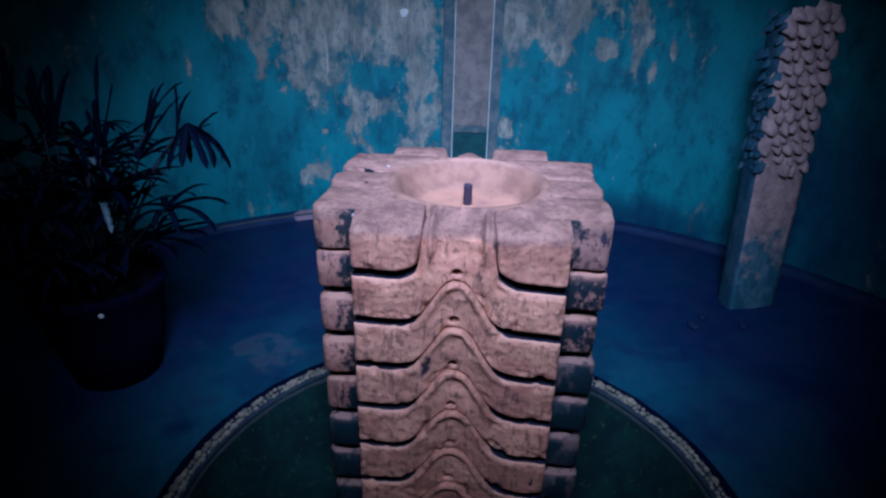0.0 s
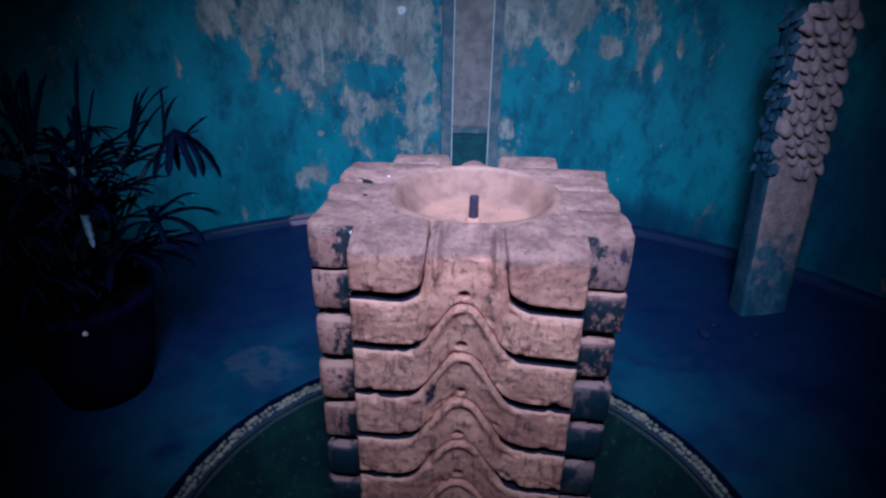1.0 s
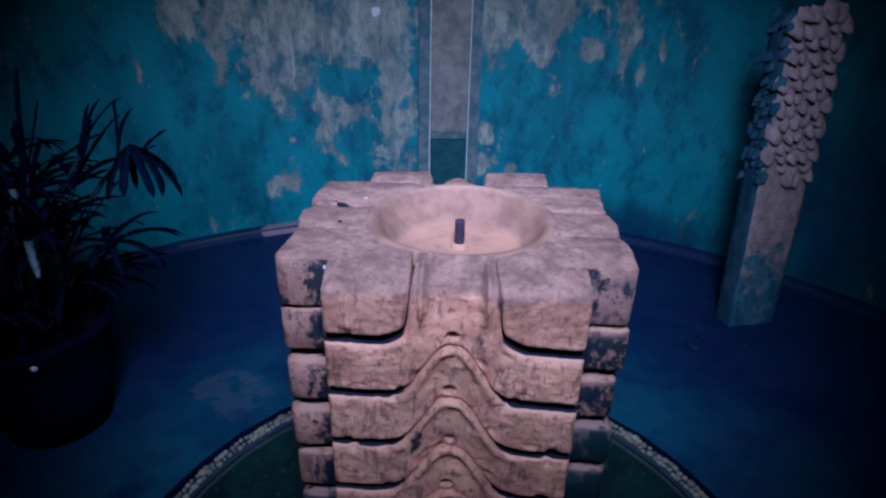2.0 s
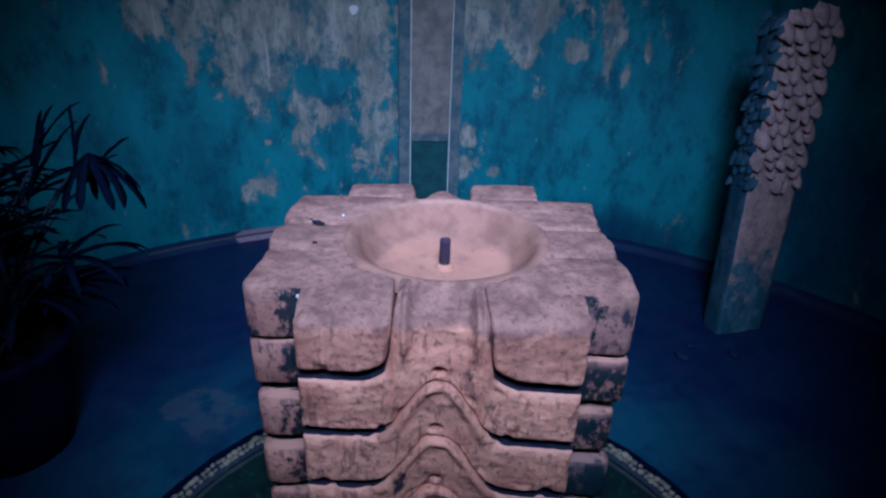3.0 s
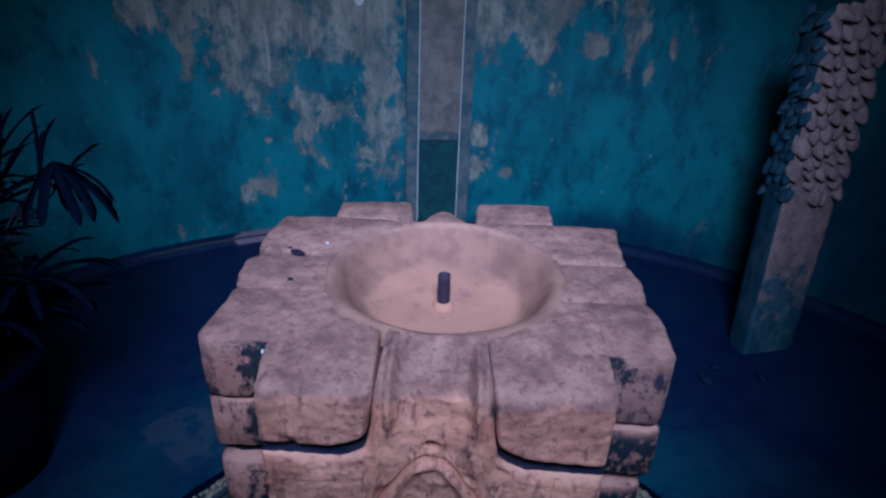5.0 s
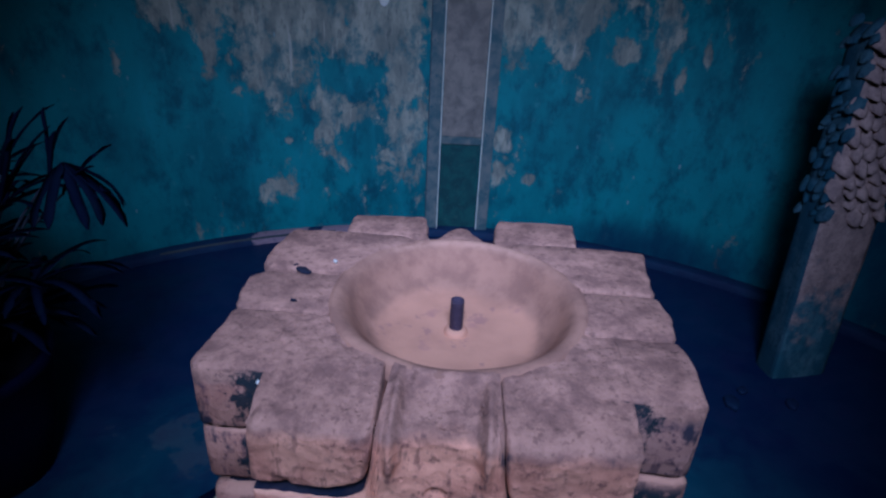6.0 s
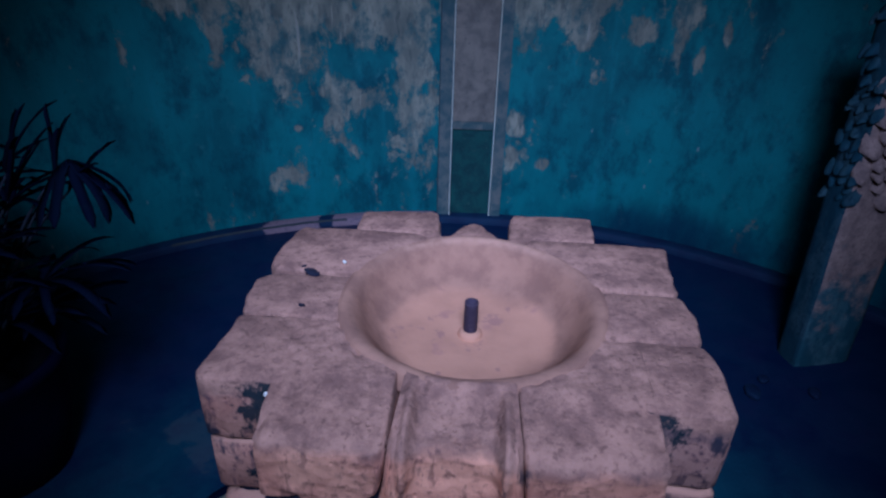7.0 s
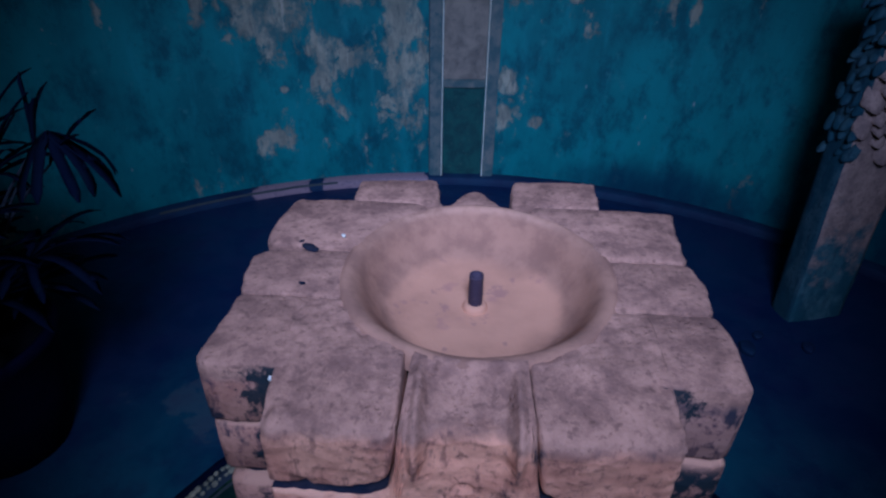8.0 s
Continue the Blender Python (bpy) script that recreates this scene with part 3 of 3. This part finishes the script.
def carved(name, x0, x1, low, high, nu, nv, wave=0.0, seed=0.0, holes=False, spout=False, flush=0):
    """A carved block: its face lies between two seams and rolls back at its edges; wave: how strongly the wavy relief of the middle shows."""
    verts, faces = [], []
    us = [-1] + [i / nu for i in range(nu + 1)] + [2]
    vs = [-1] + [0.5 * i / nv + 0.25 * (1 - math.cos(math.pi * i / nv)) for i in range(nv + 1)] + [2]
    for u in us:
        cu = min(max(u, 0), 1)
        x = x0 + (x1 - x0) * cu
        a, b = low(x), high(x)
        e = 1e-3
        sa = math.sqrt(1 + ((low(x + e) - low(x - e)) / (2 * e)) ** 2)
        sb = math.sqrt(1 + ((high(x + e) - high(x - e)) / (2 * e)) ** 2)
        c = wave * bell(x - 0.010, 0.145, 4.0)
        for v in vs:
            cv = min(max(v, 0), 1)
            s = a + (b - a) * cv
            da, db = (s - a) / sa, (b - s) / sb
            top = min(1.0, max(0.0, (s - SHOULDER) / 0.05))
            roll = 0.012 - 0.006 * max(c, top)
            ledge = roll + 0.012 * (1 - max(c, top))
            left = 1.0 if flush < 0 and top > 0.5 else x - x0
            right = 1.0 if flush > 0 and top > 0.5 else x1 - x
            t = min(1.0, min(da, left, right) / roll, db / ledge)
            out = -roll * (1 - math.sqrt(max(0.0, 1 - (1 - t) ** 2)))
            # raised lip along the upper seam, hollow towards the lower one
            out += 0.0065 * c * math.exp(-((db - 0.011) / 0.011) ** 2)
            out -= 0.016 * c * (1 - cv) ** 0.8 * (1 - math.exp(-((x - 0.010) / 0.5) ** 2) )
            out -= c * 0.008 * bell(x - 0.010, 0.07, 3.0) * min(1.0, max(0.0, (db - 0.012) / 0.02)) * (0.4 + 0.6 * (1 - cv))
            if spout:
                # two rounded ridges that carry the water from the bowl over the shoulder
                side = 0.090 - abs(x - 0.010)
                up = min(1.0, max(0.0, (s - 1.02) / 0.05)) * min(1.0, max(0.0, (db - 0.006) / 0.05))
                out += up * (0.013 * math.exp(-((side - 0.014) / 0.010) ** 2) - 0.012 * min(1.0, max(0.0, (side - 0.014) / 0.02)))
            if holes:
                q = ((x - 0.006 + 0.010 * math.sin(seed)) / 0.0125) ** 2 + ((da - 0.024) / 0.0095) ** 2
                out -= 0.060 * math.exp(-q * q * q)
            wear = 0.004 * noise.noise((x * 14, s * 14, seed)) + 0.0026 * noise.noise((x * 45, s * 45, seed)) + 0.0014 * noise.noise((x * 110, s * 110, seed))
            chip = max(0.0, noise.noise((x * 26, s * 26, seed + 40)) - 0.22) * 0.03 * max(0.0, 1 - min(da, db, x - x0, x1 - x) / 0.03)
            out += wear - chip
            if u < 0 or u > 1 or v < 0 or v > 1:
                out -= 0.085
            verts.append(wrap(x, s, out))
    m = len(vs)
    for i in range(len(us) - 1):
        for j in range(m - 1):
            faces.append((i * m + j, (i + 1) * m + j, (i + 1) * m + j + 1, i * m + j + 1))
    me = mesh_of(name, verts, faces, True)
    me.materials.append(STONE)
    me.materials.append(CORE)
    # the faces inside the joints are painted black for the shade there
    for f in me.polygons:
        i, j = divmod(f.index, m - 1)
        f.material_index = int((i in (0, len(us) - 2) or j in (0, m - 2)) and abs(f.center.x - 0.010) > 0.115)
    return me


XL, XR = -0.292, 0.318
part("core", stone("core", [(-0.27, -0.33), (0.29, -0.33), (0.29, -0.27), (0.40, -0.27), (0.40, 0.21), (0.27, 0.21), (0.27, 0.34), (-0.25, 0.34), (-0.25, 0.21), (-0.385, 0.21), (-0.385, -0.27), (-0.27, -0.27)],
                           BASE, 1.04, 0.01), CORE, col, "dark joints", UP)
def gap(x):
    """Half the width of a joint: open at the sides, closed in the middle."""
    return 0.0015 + 0.0120 * (1 - bell(x - 0.010, 0.125, 6.0))


for x0, x1, q in ((XL, -0.094, 1), (0.104, XR, 2)):
    part("carved_block", carved("carved_block", x0, x1, lambda x: min(seam(1, x) + 0.013, top_end(x) - 0.02), top_end, 56, 76, seed=q, flush=2 * q - 3), STONE, col, m=UP)
for k in range(2, 9):
    hi = (lambda x, k=k: min(seam(k - 1, x) - gap(x), top_end(x)))
    lo = (lambda x, k=k: max(seam(k, x) + gap(x), BASE + 0.01))
    part("carved_course", carved("carved_course", XL, XR, lo, hi, 160, 80 if k == 2 else 46, 1.0, k * 3.1, True, k == 2), STONE, col, m=UP)

# blocks of the two side arms and of the back, course by course
ARM_L = [(-0.420, -0.300), (-0.296, -0.300), (-0.296, 0.232), (-0.420, 0.232)]
ARM_R = [(0.322, -0.296), (0.446, -0.296), (0.446, 0.240), (0.322, 0.240)]
BACK_L = [(-0.27, 0.20), (-0.085, 0.20), (-0.085, 0.365), (-0.27, 0.345)]
BACK_R = [(0.10, 0.20), (0.297, 0.20), (0.297, 0.376), (0.10, 0.368)]
for k in range(2, 9):
    z1 = 1.003 - PITCH * (k - 2)
    z0 = max(z1 - PITCH + 0.026, BASE)
    for q, (poly, mat, dz) in enumerate(((ARM_L, STONE_PITTED if k < 6 else STONE_STAINED, 0.012), (ARM_R, STONE_STREAKED if k < 4 else STONE_STAINED, -0.016), (BACK_L, STONE, 0), (BACK_R, STONE, 0))):
        r = random.Random(k * 7 + q)
        shift = [(x + r.uniform(-0.006, 0.006), y + r.uniform(-0.005, 0.005)) for x, y in poly]
        me = stone("block", shift, z0 + dz, z1 + dz, 0.012, k + q * 3.3, 0.005, 2, 0.026)
        me.materials.append(mat)
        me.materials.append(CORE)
        # top and bottom faces take the dark joint shade
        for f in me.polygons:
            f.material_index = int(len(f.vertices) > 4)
        part("block", me, mat, col, "dark water-stained block" if mat is STONE_STAINED else "", UP)


def arc(a0, a1, n=9, r=BR + 0.004):
    return [(BX + r * math.cos(radians(a0 + (a1 - a0) * i / n)), BY + r * math.sin(radians(a0 + (a1 - a0) * i / n))) for i in range(n + 1)]


# top course round the bowl
TOPS = (
    ([(-0.424, -0.302), (-0.268, -0.300), (-0.268, -0.122), (-0.412, -0.122)], 1.02, TOP - 0.004, STONE_PITTED),
    ([(0.296, -0.300), (0.440, -0.302), (0.450, -0.17), (0.436, -0.122), (0.296, -0.122)], 0.995, TOP - 0.004, STONE_PITTED_R),
    ([(-0.410, -0.124), (-0.225, -0.124)] + arc(205, 168, 6) + [(-0.262, 0.030), (-0.395, 0.022), (-0.428, -0.005)], 1.02, TOP - 0.001, STONE_TOP),
    ([(0.250, -0.124), (0.434, -0.124), (0.450, -0.035), (0.436, 0.034), (0.262, 0.034)] + arc(12, -24, 6), 1.0, TOP - 0.002, STONE_TOP),
    ([(-0.414, 0.034), (-0.262, 0.034)] + arc(165, 116, 7) + [(-0.112, 0.236), (-0.27, 0.238), (-0.402, 0.230), (-0.418, 0.13)], 1.01, TOP + 0.002, STONE_TOP),
    ([(0.262, 0.037), (0.432, 0.037), (0.455, 0.238), (0.29, 0.244), (0.146, 0.244)] + arc(64, 15, 7), 1.0, TOP + 0.001, STONE_TOP),
    ([(-0.272, 0.240), (-0.110, 0.239)] + arc(115, 107, 3) + [(-0.070, 0.250), (-0.082, 0.362), (-0.270, 0.344)], 1.01, TOP + 0.001, STONE_TOP),
    ([(0.146, 0.247), (0.298, 0.247), (0.301, 0.378), (0.100, 0.370), (0.092, 0.25)] + arc(73, 66, 3), 1.01, TOP, STONE_TOP),
    ([(-0.062, 0.218), (0.088, 0.218), (0.058, 0.262), (0.026, 0.312), (0.010, 0.322), (-0.008, 0.310), (-0.038, 0.258)], 1.05, TOP - 0.003, STONE_TOP),
)
for q, (poly, z0, z1, mat) in enumerate(TOPS):
    part("top_block", stone("top_block", poly, z0, z1, 0.007, q + 4, 0.0045, 1), mat, col, m=UP)

# pale crumbs of mortar in the open joint beside the front panel
rc = random.Random(21)
crumbs = [stone("crumb", [(-0.006, -0.004), (0.005, -0.005), (0.006, 0.004), (-0.004, 0.005)], 0, 0.008, 0.002, q, 0.001) for q in range(3)]
for i in range(26):
    z = 1.135 - 0.036 * i + rc.uniform(-0.012, 0.012)
    part("crumb", crumbs[i % 3], PALE, col, "", UP @ pose(-0.299 + rc.uniform(-0.010, 0.006), -0.307 + rc.uniform(-0.003, 0.003), z, rc.uniform(-40, 40), rc.uniform(-40, 40), rc.uniform(0, 90)) @ Matrix.Scale(rc.uniform(0.8, 2.1), 4))

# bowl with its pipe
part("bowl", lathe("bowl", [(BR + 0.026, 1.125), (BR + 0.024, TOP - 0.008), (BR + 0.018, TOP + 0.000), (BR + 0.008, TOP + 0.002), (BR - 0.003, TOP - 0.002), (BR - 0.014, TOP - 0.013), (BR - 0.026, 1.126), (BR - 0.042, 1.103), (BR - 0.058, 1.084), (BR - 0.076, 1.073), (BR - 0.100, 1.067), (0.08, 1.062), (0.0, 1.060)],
                            128, centre=(BX, BY), wobble=0.022), BASIN, col, "smooth silted bowl with shade painted on its sides", UP)
pipe = part("pipe", lathe("pipe", [(0.0105, 1.10), (0.0105, 1.142), (0.0140, 1.142), (0.0145, 1.138), (0.0140, 1.128), (0.0145, 1.10), (0.0140, 1.085), (0.0145, 1.055)], 24, centre=(0.018, -0.012)), COPPER, col, "short tarnished copper pipe", UP)
part("collar", lathe("collar", [(0.0145, 1.074), (0.020, 1.073), (0.025, 1.066), (0.0265, 1.055)], 24, centre=(0.018, -0.012), wobble=0.02), BASIN, pipe)

# ---- carved pillar ----
pillar = thing("stone_pillar", pose(1.945, 3.358, FLOOR, 0, -3.5, 10), "square stone pillar with a head of carved knobs", "pillar")
PW, PD = 0.157, 0.075


def shaft_mesh():
    rings = []
    n = 40
    for i in range(n + 1):
        z = 1.72 * i / n
        s = 1.0 if z < 0.85 else 1.0 + 0.03 * (z - 0.85)
        s *= 1.0 if i < n else 0.8
        rings.append([(p.x * s, p.y * s, z) for p in rounded([(-PW, -PD), (PW, -PD), (PW, PD), (-PW, PD)], 0.03, 1, 0.005, z * 5)])
    k = len(rings[0])
    verts = [v for r in rings for v in r]
    faces = [((i - 1) * k + q, (i - 1) * k + (q + 1) % k, i * k + (q + 1) % k, i * k + q) for i in range(1, n + 1) for q in range(k)]
    faces.append(tuple(n * k + q for q in range(k)))
    return mesh_of("shaft", verts, faces, True)


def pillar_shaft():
    """Painted low down, bare higher up, shade painted on the side turned away."""
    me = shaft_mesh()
    for mt in (PILLAR, PILLAR_SHADED):
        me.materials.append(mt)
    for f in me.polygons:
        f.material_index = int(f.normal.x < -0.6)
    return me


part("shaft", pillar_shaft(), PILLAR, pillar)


def knob_mesh(seed):
    """A tongue-shaped cup that swells towards its rounded lower lip, hollow under it."""
    r = random.Random(seed)
    w, h, d = 0.034 * r.uniform(0.92, 1.12), 0.048 * r.uniform(0.92, 1.12), 0.050 * r.uniform(0.85, 1.15)
    lean = r.uniform(-0.25, 0.25)
    rows = [(0.95, 0.0, 0.70), (0.55, 0.42, 0.88), (0.10, 0.74, 1.0), (-0.35, 0.95, 1.0), (-0.62, 1.0, 0.92), (-0.72, 0.90, 0.82), (-0.60, 0.66, 0.70), (-0.28, 0.12, 0.55)]
    verts, faces, nu = [], [], 9
    for z, out, wide in rows:
        for i in range(nu):
            u = -1 + 2 * i / (nu - 1)
            verts.append((w * wide * u * (1 + 0.04 * r.uniform(-1, 1)) + lean * 0.01 * out,
                          0.012 - (d * out + 0.012) * math.sqrt(max(0.0, 1 - u * u)) ** 0.8 * (1 + 0.05 * r.uniform(-1, 1)),
                          h * (z + (0.38 * u * u if z < 0 else 0.1 * u * u))))
    for j in range(len(rows) - 1):
        for i in range(nu - 1):
            p = j * nu + i
            faces.append((p, p + nu, p + nu + 1, p + 1))
    return mesh_of("knob", verts, faces, True)


knobs = [knob_mesh(q) for q in range(4)]
side_knobs = [knob_mesh(q + 4) for q in range(4)]
rk = random.Random(5)
for row in range(14):
    z = 0.915 + row * 0.062
    w = 0.150 + 0.020 * row / 13
    count = 4 if row % 2 else 5
    for i in range(count):
        x = (i - (count - 1) / 2) * 2 * w / 5 + rk.uniform(-0.010, 0.010)
        if (row < 2 and i < 2 - row) or rk.random() < 0.02:
            continue
        part("knob", knobs[(row + i) % 4], PILLAR, pillar, "", pose(x, -PD + 0.008, z + rk.uniform(-0.010, 0.010), rk.uniform(-8, 8), rk.uniform(-11, 11), rk.uniform(-14, 14)) @ Matrix.Diagonal((rk.uniform(0.8, 1.2), rk.uniform(0.7, 1.15), rk.uniform(0.8, 1.2), 1)))
    for i in range(count - 1):
        y = (i - (count - 2) / 2) * 0.045 + rk.uniform(-0.008, 0.008)
        if rk.random() < 0.3:
            continue
        part("knob", side_knobs[(row + i + 1) % 4], PILLAR_SHADED, pillar, "", pose(-PW + 0.012 - 0.010 * row / 13, y, z + rk.uniform(-0.022, 0.022), rk.uniform(-10, 10), rk.uniform(-25, 25), -90 + rk.uniform(-14, 14)) @ Matrix.Diagonal((rk.uniform(0.55, 0.9), rk.uniform(0.4, 0.75), rk.uniform(0.6, 0.95), 1)))

# ---- potted palm ----
plant = thing("potted_palm", pose(-1.62, 2.48, FLOOR), "dark bushy fan palm in a dark round pot on the floor", "plant")
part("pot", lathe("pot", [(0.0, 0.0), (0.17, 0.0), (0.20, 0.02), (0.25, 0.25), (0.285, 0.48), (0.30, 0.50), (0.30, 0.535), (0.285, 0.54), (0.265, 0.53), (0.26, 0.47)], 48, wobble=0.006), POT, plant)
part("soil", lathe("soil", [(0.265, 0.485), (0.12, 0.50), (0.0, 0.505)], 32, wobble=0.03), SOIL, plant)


def blade(length, width, droop, seed):
    """A folded strap leaf from the origin along +x, drooping."""
    r = random.Random(seed)
    verts, faces, n = [], [], 9
    x = z = 0.0
    a = 0.0
    for i in range(n + 1):
        t = i / n
        w = width * (0.4 + 0.6 * min(1, t * 6)) * (1 - max(0, (t - 0.84) / 0.16) ** 2 * 0.72)
        tw = r.uniform(-0.002, 0.002)
        verts += [(x, -w / 2, z + 0.22 * w + tw), (x, 0, z), (x, w / 2, z + 0.22 * w - tw), (x, 0, z - 0.0018)]
        a -= droop / n * (0.4 + 1.2 * t)
        x += length / n * math.cos(a)
        z += length / n * math.sin(a)
    for i in range(n):
        p, q = 4 * i, 4 * i + 4
        faces += [(p, p + 1, q + 1, q), (p + 1, p + 2, q + 2, q + 1), (p, q, q + 3, p + 3), (p + 2, p + 3, q + 3, q + 2)]
    return mesh_of("leaflet", verts, faces, True)


def frond(root, tip, count, length, spread, droop, seed, lit=False, lift=0.5):
    """A cane or leaf stalk that ends in a fan of strap leaves."""
    r = random.Random(seed)
    root, tip = Vector(root), Vector(tip)
    pts = [root.lerp(tip, t / 6) + Vector((0, 0, 0.10 * (tip - root).length * math.sin(math.pi * t / 6))) for t in range(7)]
    stalk = part("stalk", tube("stalk", pts, 0.008, 0.0035), STEM, plant)
    d = (tip - root)
    head = math.degrees(math.atan2(d.y, d.x))
    rise = math.degrees(math.atan2(d.z, math.hypot(d.x, d.y)))
    for i in range(count):
        f = (i / max(1, count - 1) - 0.5) * spread + r.uniform(-7, 7)
        me = blade(length * r.uniform(0.8, 1.1) * (1 - 0.25 * abs(f) / max(spread, 1) * 2), r.uniform(0.020, 0.034), radians(droop + r.uniform(-25, 30)), seed * 31 + i)
        mt = LEAF_LIT if lit and i % 2 == 0 else LEAF
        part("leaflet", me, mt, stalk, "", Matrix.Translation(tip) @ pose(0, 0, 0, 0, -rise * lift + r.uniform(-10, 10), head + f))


rp = random.Random(11)
# tall canes and the fans that stand clear of the bush
frond((0.05, 0, 0.5), (0.52, 0.06, 1.26), 10, 0.29, 220, 45, 1, False, -0.6)
frond((0.05, 0, 0.5), (0.50, 0.06, 1.16), 2, 0.30, 50, 10, 41, False, 0.95)
frond((0.10, 0, 0.5), (0.46, 0.08, 1.20), 3, 0.25, 45, 15, 43, False, 1.25)
frond((0.0, 0.05, 0.5), (0.30, 0.05, 1.12), 3, 0.34, 60, 12, 2, False, 0.95)
frond((0.0, 0.05, 0.5), (0.16, 0.00, 1.16), 3, 0.38, 70, 12, 42, False, 0.95)
frond((-0.05, 0, 0.5), (0.00, -0.05, 1.18), 5, 0.40, 150, 15, 3, False, 0.9)
frond((-0.1, 0.05, 0.5), (-0.22, 0.05, 1.24), 6, 0.40, 200, 20, 4, False, 0.85)
frond((-0.1, -0.1, 0.5), (-0.42, -0.05, 1.26), 9, 0.42, 280, 35, 5)
frond((0.05, -0.1, 0.5), (0.26, -0.18, 1.00), 9, 0.34, 230, 60, 6)
frond((0.1, -0.1, 0.5), (0.42, -0.06, 0.90), 9, 0.34, 220, 80, 7)
frond((0.0, -0.15, 0.5), (0.02, -0.30, 0.92), 8, 0.34, 240, 80, 8)
frond((-0.1, -0.15, 0.5), (-0.24, -0.30, 0.96), 8, 0.36, 240, 75, 9)
frond((0.05, -0.10, 0.5), (0.21, -0.18, 1.15), 2, 0.20, 40, 60, 51, True)
frond((-0.05, -0.10, 0.5), (-0.12, -0.25, 1.09), 2, 0.22, 40, 80, 52, True)
frond((0.10, -0.10, 0.5), (0.26, -0.24, 1.00), 2, 0.26, 30, 95, 53, True)
frond((-0.10, 0.0, 0.5), (-0.06, -0.02, 1.22), 4, 0.34, 90, 8, 54, False, 1.0)
frond((-0.15, 0.0, 0.5), (-0.34, 0.02, 1.30), 5, 0.36, 120, 10, 55, False, 1.0)
frond((0.0, 0.0, 0.5), (0.34, 0.04, 1.22), 4, 0.28, 90, 20, 56, False, 0.9)
for i in range(42):
    a = rp.uniform(0, 360)
    R = rp.uniform(0.12, 0.36)
    frond((0.1 * math.cos(radians(a)), 0.1 * math.sin(radians(a)), 0.5), (R * math.cos(radians(a)) - 0.08, R * math.sin(radians(a)), rp.uniform(0.56, 1.10)), 8, rp.uniform(0.28, 0.38), 230, rp.uniform(40, 85), 20 + i)
# glint on the pot, added as a small pale piece
part("plant_tag", stone("plant_tag", [(-0.011, -0.008), (0.011, -0.010), (0.012, 0.006), (0.0, 0.010), (-0.010, 0.008)], 0, 0.004, 0.001, 2, 0.001), PALE, plant, "small pale piece in place of a glint on the pot",
     pose(0.142, -0.252, 0.470, 82, 0, 30) @ Matrix.Scale(2.0, 4))

# ---- small marks on wall and floor ----
chip_y = ROOM.y + math.sqrt(RAD ** 2 - 0.45 ** 2)
chip = part("wall_chip", stone("wall_chip", [(-0.034, 0.02), (-0.02, -0.03), (0.0, -0.045), (0.026, -0.018), (0.040, 0.024), (0.02, 0.036), (0.004, 0.022), (-0.018, 0.032)], 0, 0.006, 0.002, 3, 0.003), PALE, None, "",
            pose(-0.352, chip_y - 0.002, 1.49, 90, 0, 7))
tagged(chip, "small pale patch of limewash on the teal wall", "paint patch")

flake = part("pale_flake", stone("pale_flake", [(-0.007, -0.011), (0.006, -0.012), (0.009, 0.002), (0.002, 0.013), (-0.006, 0.006)], 0, 0.006, 0.0015, 6, 0.001), PALE, None, "", pose(-0.175, 1.985, TOP + 0.004, 0, 8, 20))
tagged(flake, "tiny white flake lying on the fountain top", "flake")
# pits in the top, drawn as thin dark patches laid on the stone
for x, y, w, turn in ((-0.236, 1.945, 0.032, 140), (-0.232, 1.828, 0.019, 10), (-0.262, 1.968, 0.017, 60)):
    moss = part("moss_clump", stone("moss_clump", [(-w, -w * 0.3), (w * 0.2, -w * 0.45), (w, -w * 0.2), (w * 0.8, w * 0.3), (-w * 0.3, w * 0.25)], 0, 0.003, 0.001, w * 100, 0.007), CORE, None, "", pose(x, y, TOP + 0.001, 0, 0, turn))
    tagged(moss, "small dark patch in place of a pit in the fountain top", "moss", "moss clumps")
for x, y, w, turn in ((1.358, 2.99, 0.020, 10), (1.50, 3.05, 0.055, 70), (1.60, 3.15, 0.038, 25), (1.80, 3.06, 0.045, 50)):
    bit = part("rubble_stone", stone("rubble_stone", [(-w, -w * 0.6), (w * 0.4, -w * 0.7), (w, -w * 0.1), (w * 0.6, w * 0.6), (-w * 0.5, w * 0.5)], 0, w * 0.5, 0.006, w * 90, 0.004), LEDGE, None, "", pose(x, y, FLOOR, 0, 0, turn))
    tagged(bit, "loose stone chip on the blue floor", "stone", "loose stones")

# ---- rim stones of the pool, last ----
rr = random.Random(8)
for ring in range(2):
    a = -8.0
    while a < 188:
        rad = PR - 0.006 - 0.027 * ring + rr.uniform(-0.004, 0.004)
        part("rim_stone", rim_stones[rr.randrange(6)], RIMSTONE, pool, "", pose(rad * math.cos(radians(a)), rad * math.sin(radians(a)), rr.uniform(0.002, 0.008), rr.uniform(-6, 6), rr.uniform(-6, 6), a + 90 + rr.uniform(-14, 14)) @ Matrix.Scale(rr.uniform(0.5, 0.88), 4))
        a += rr.uniform(1.1, 1.6)
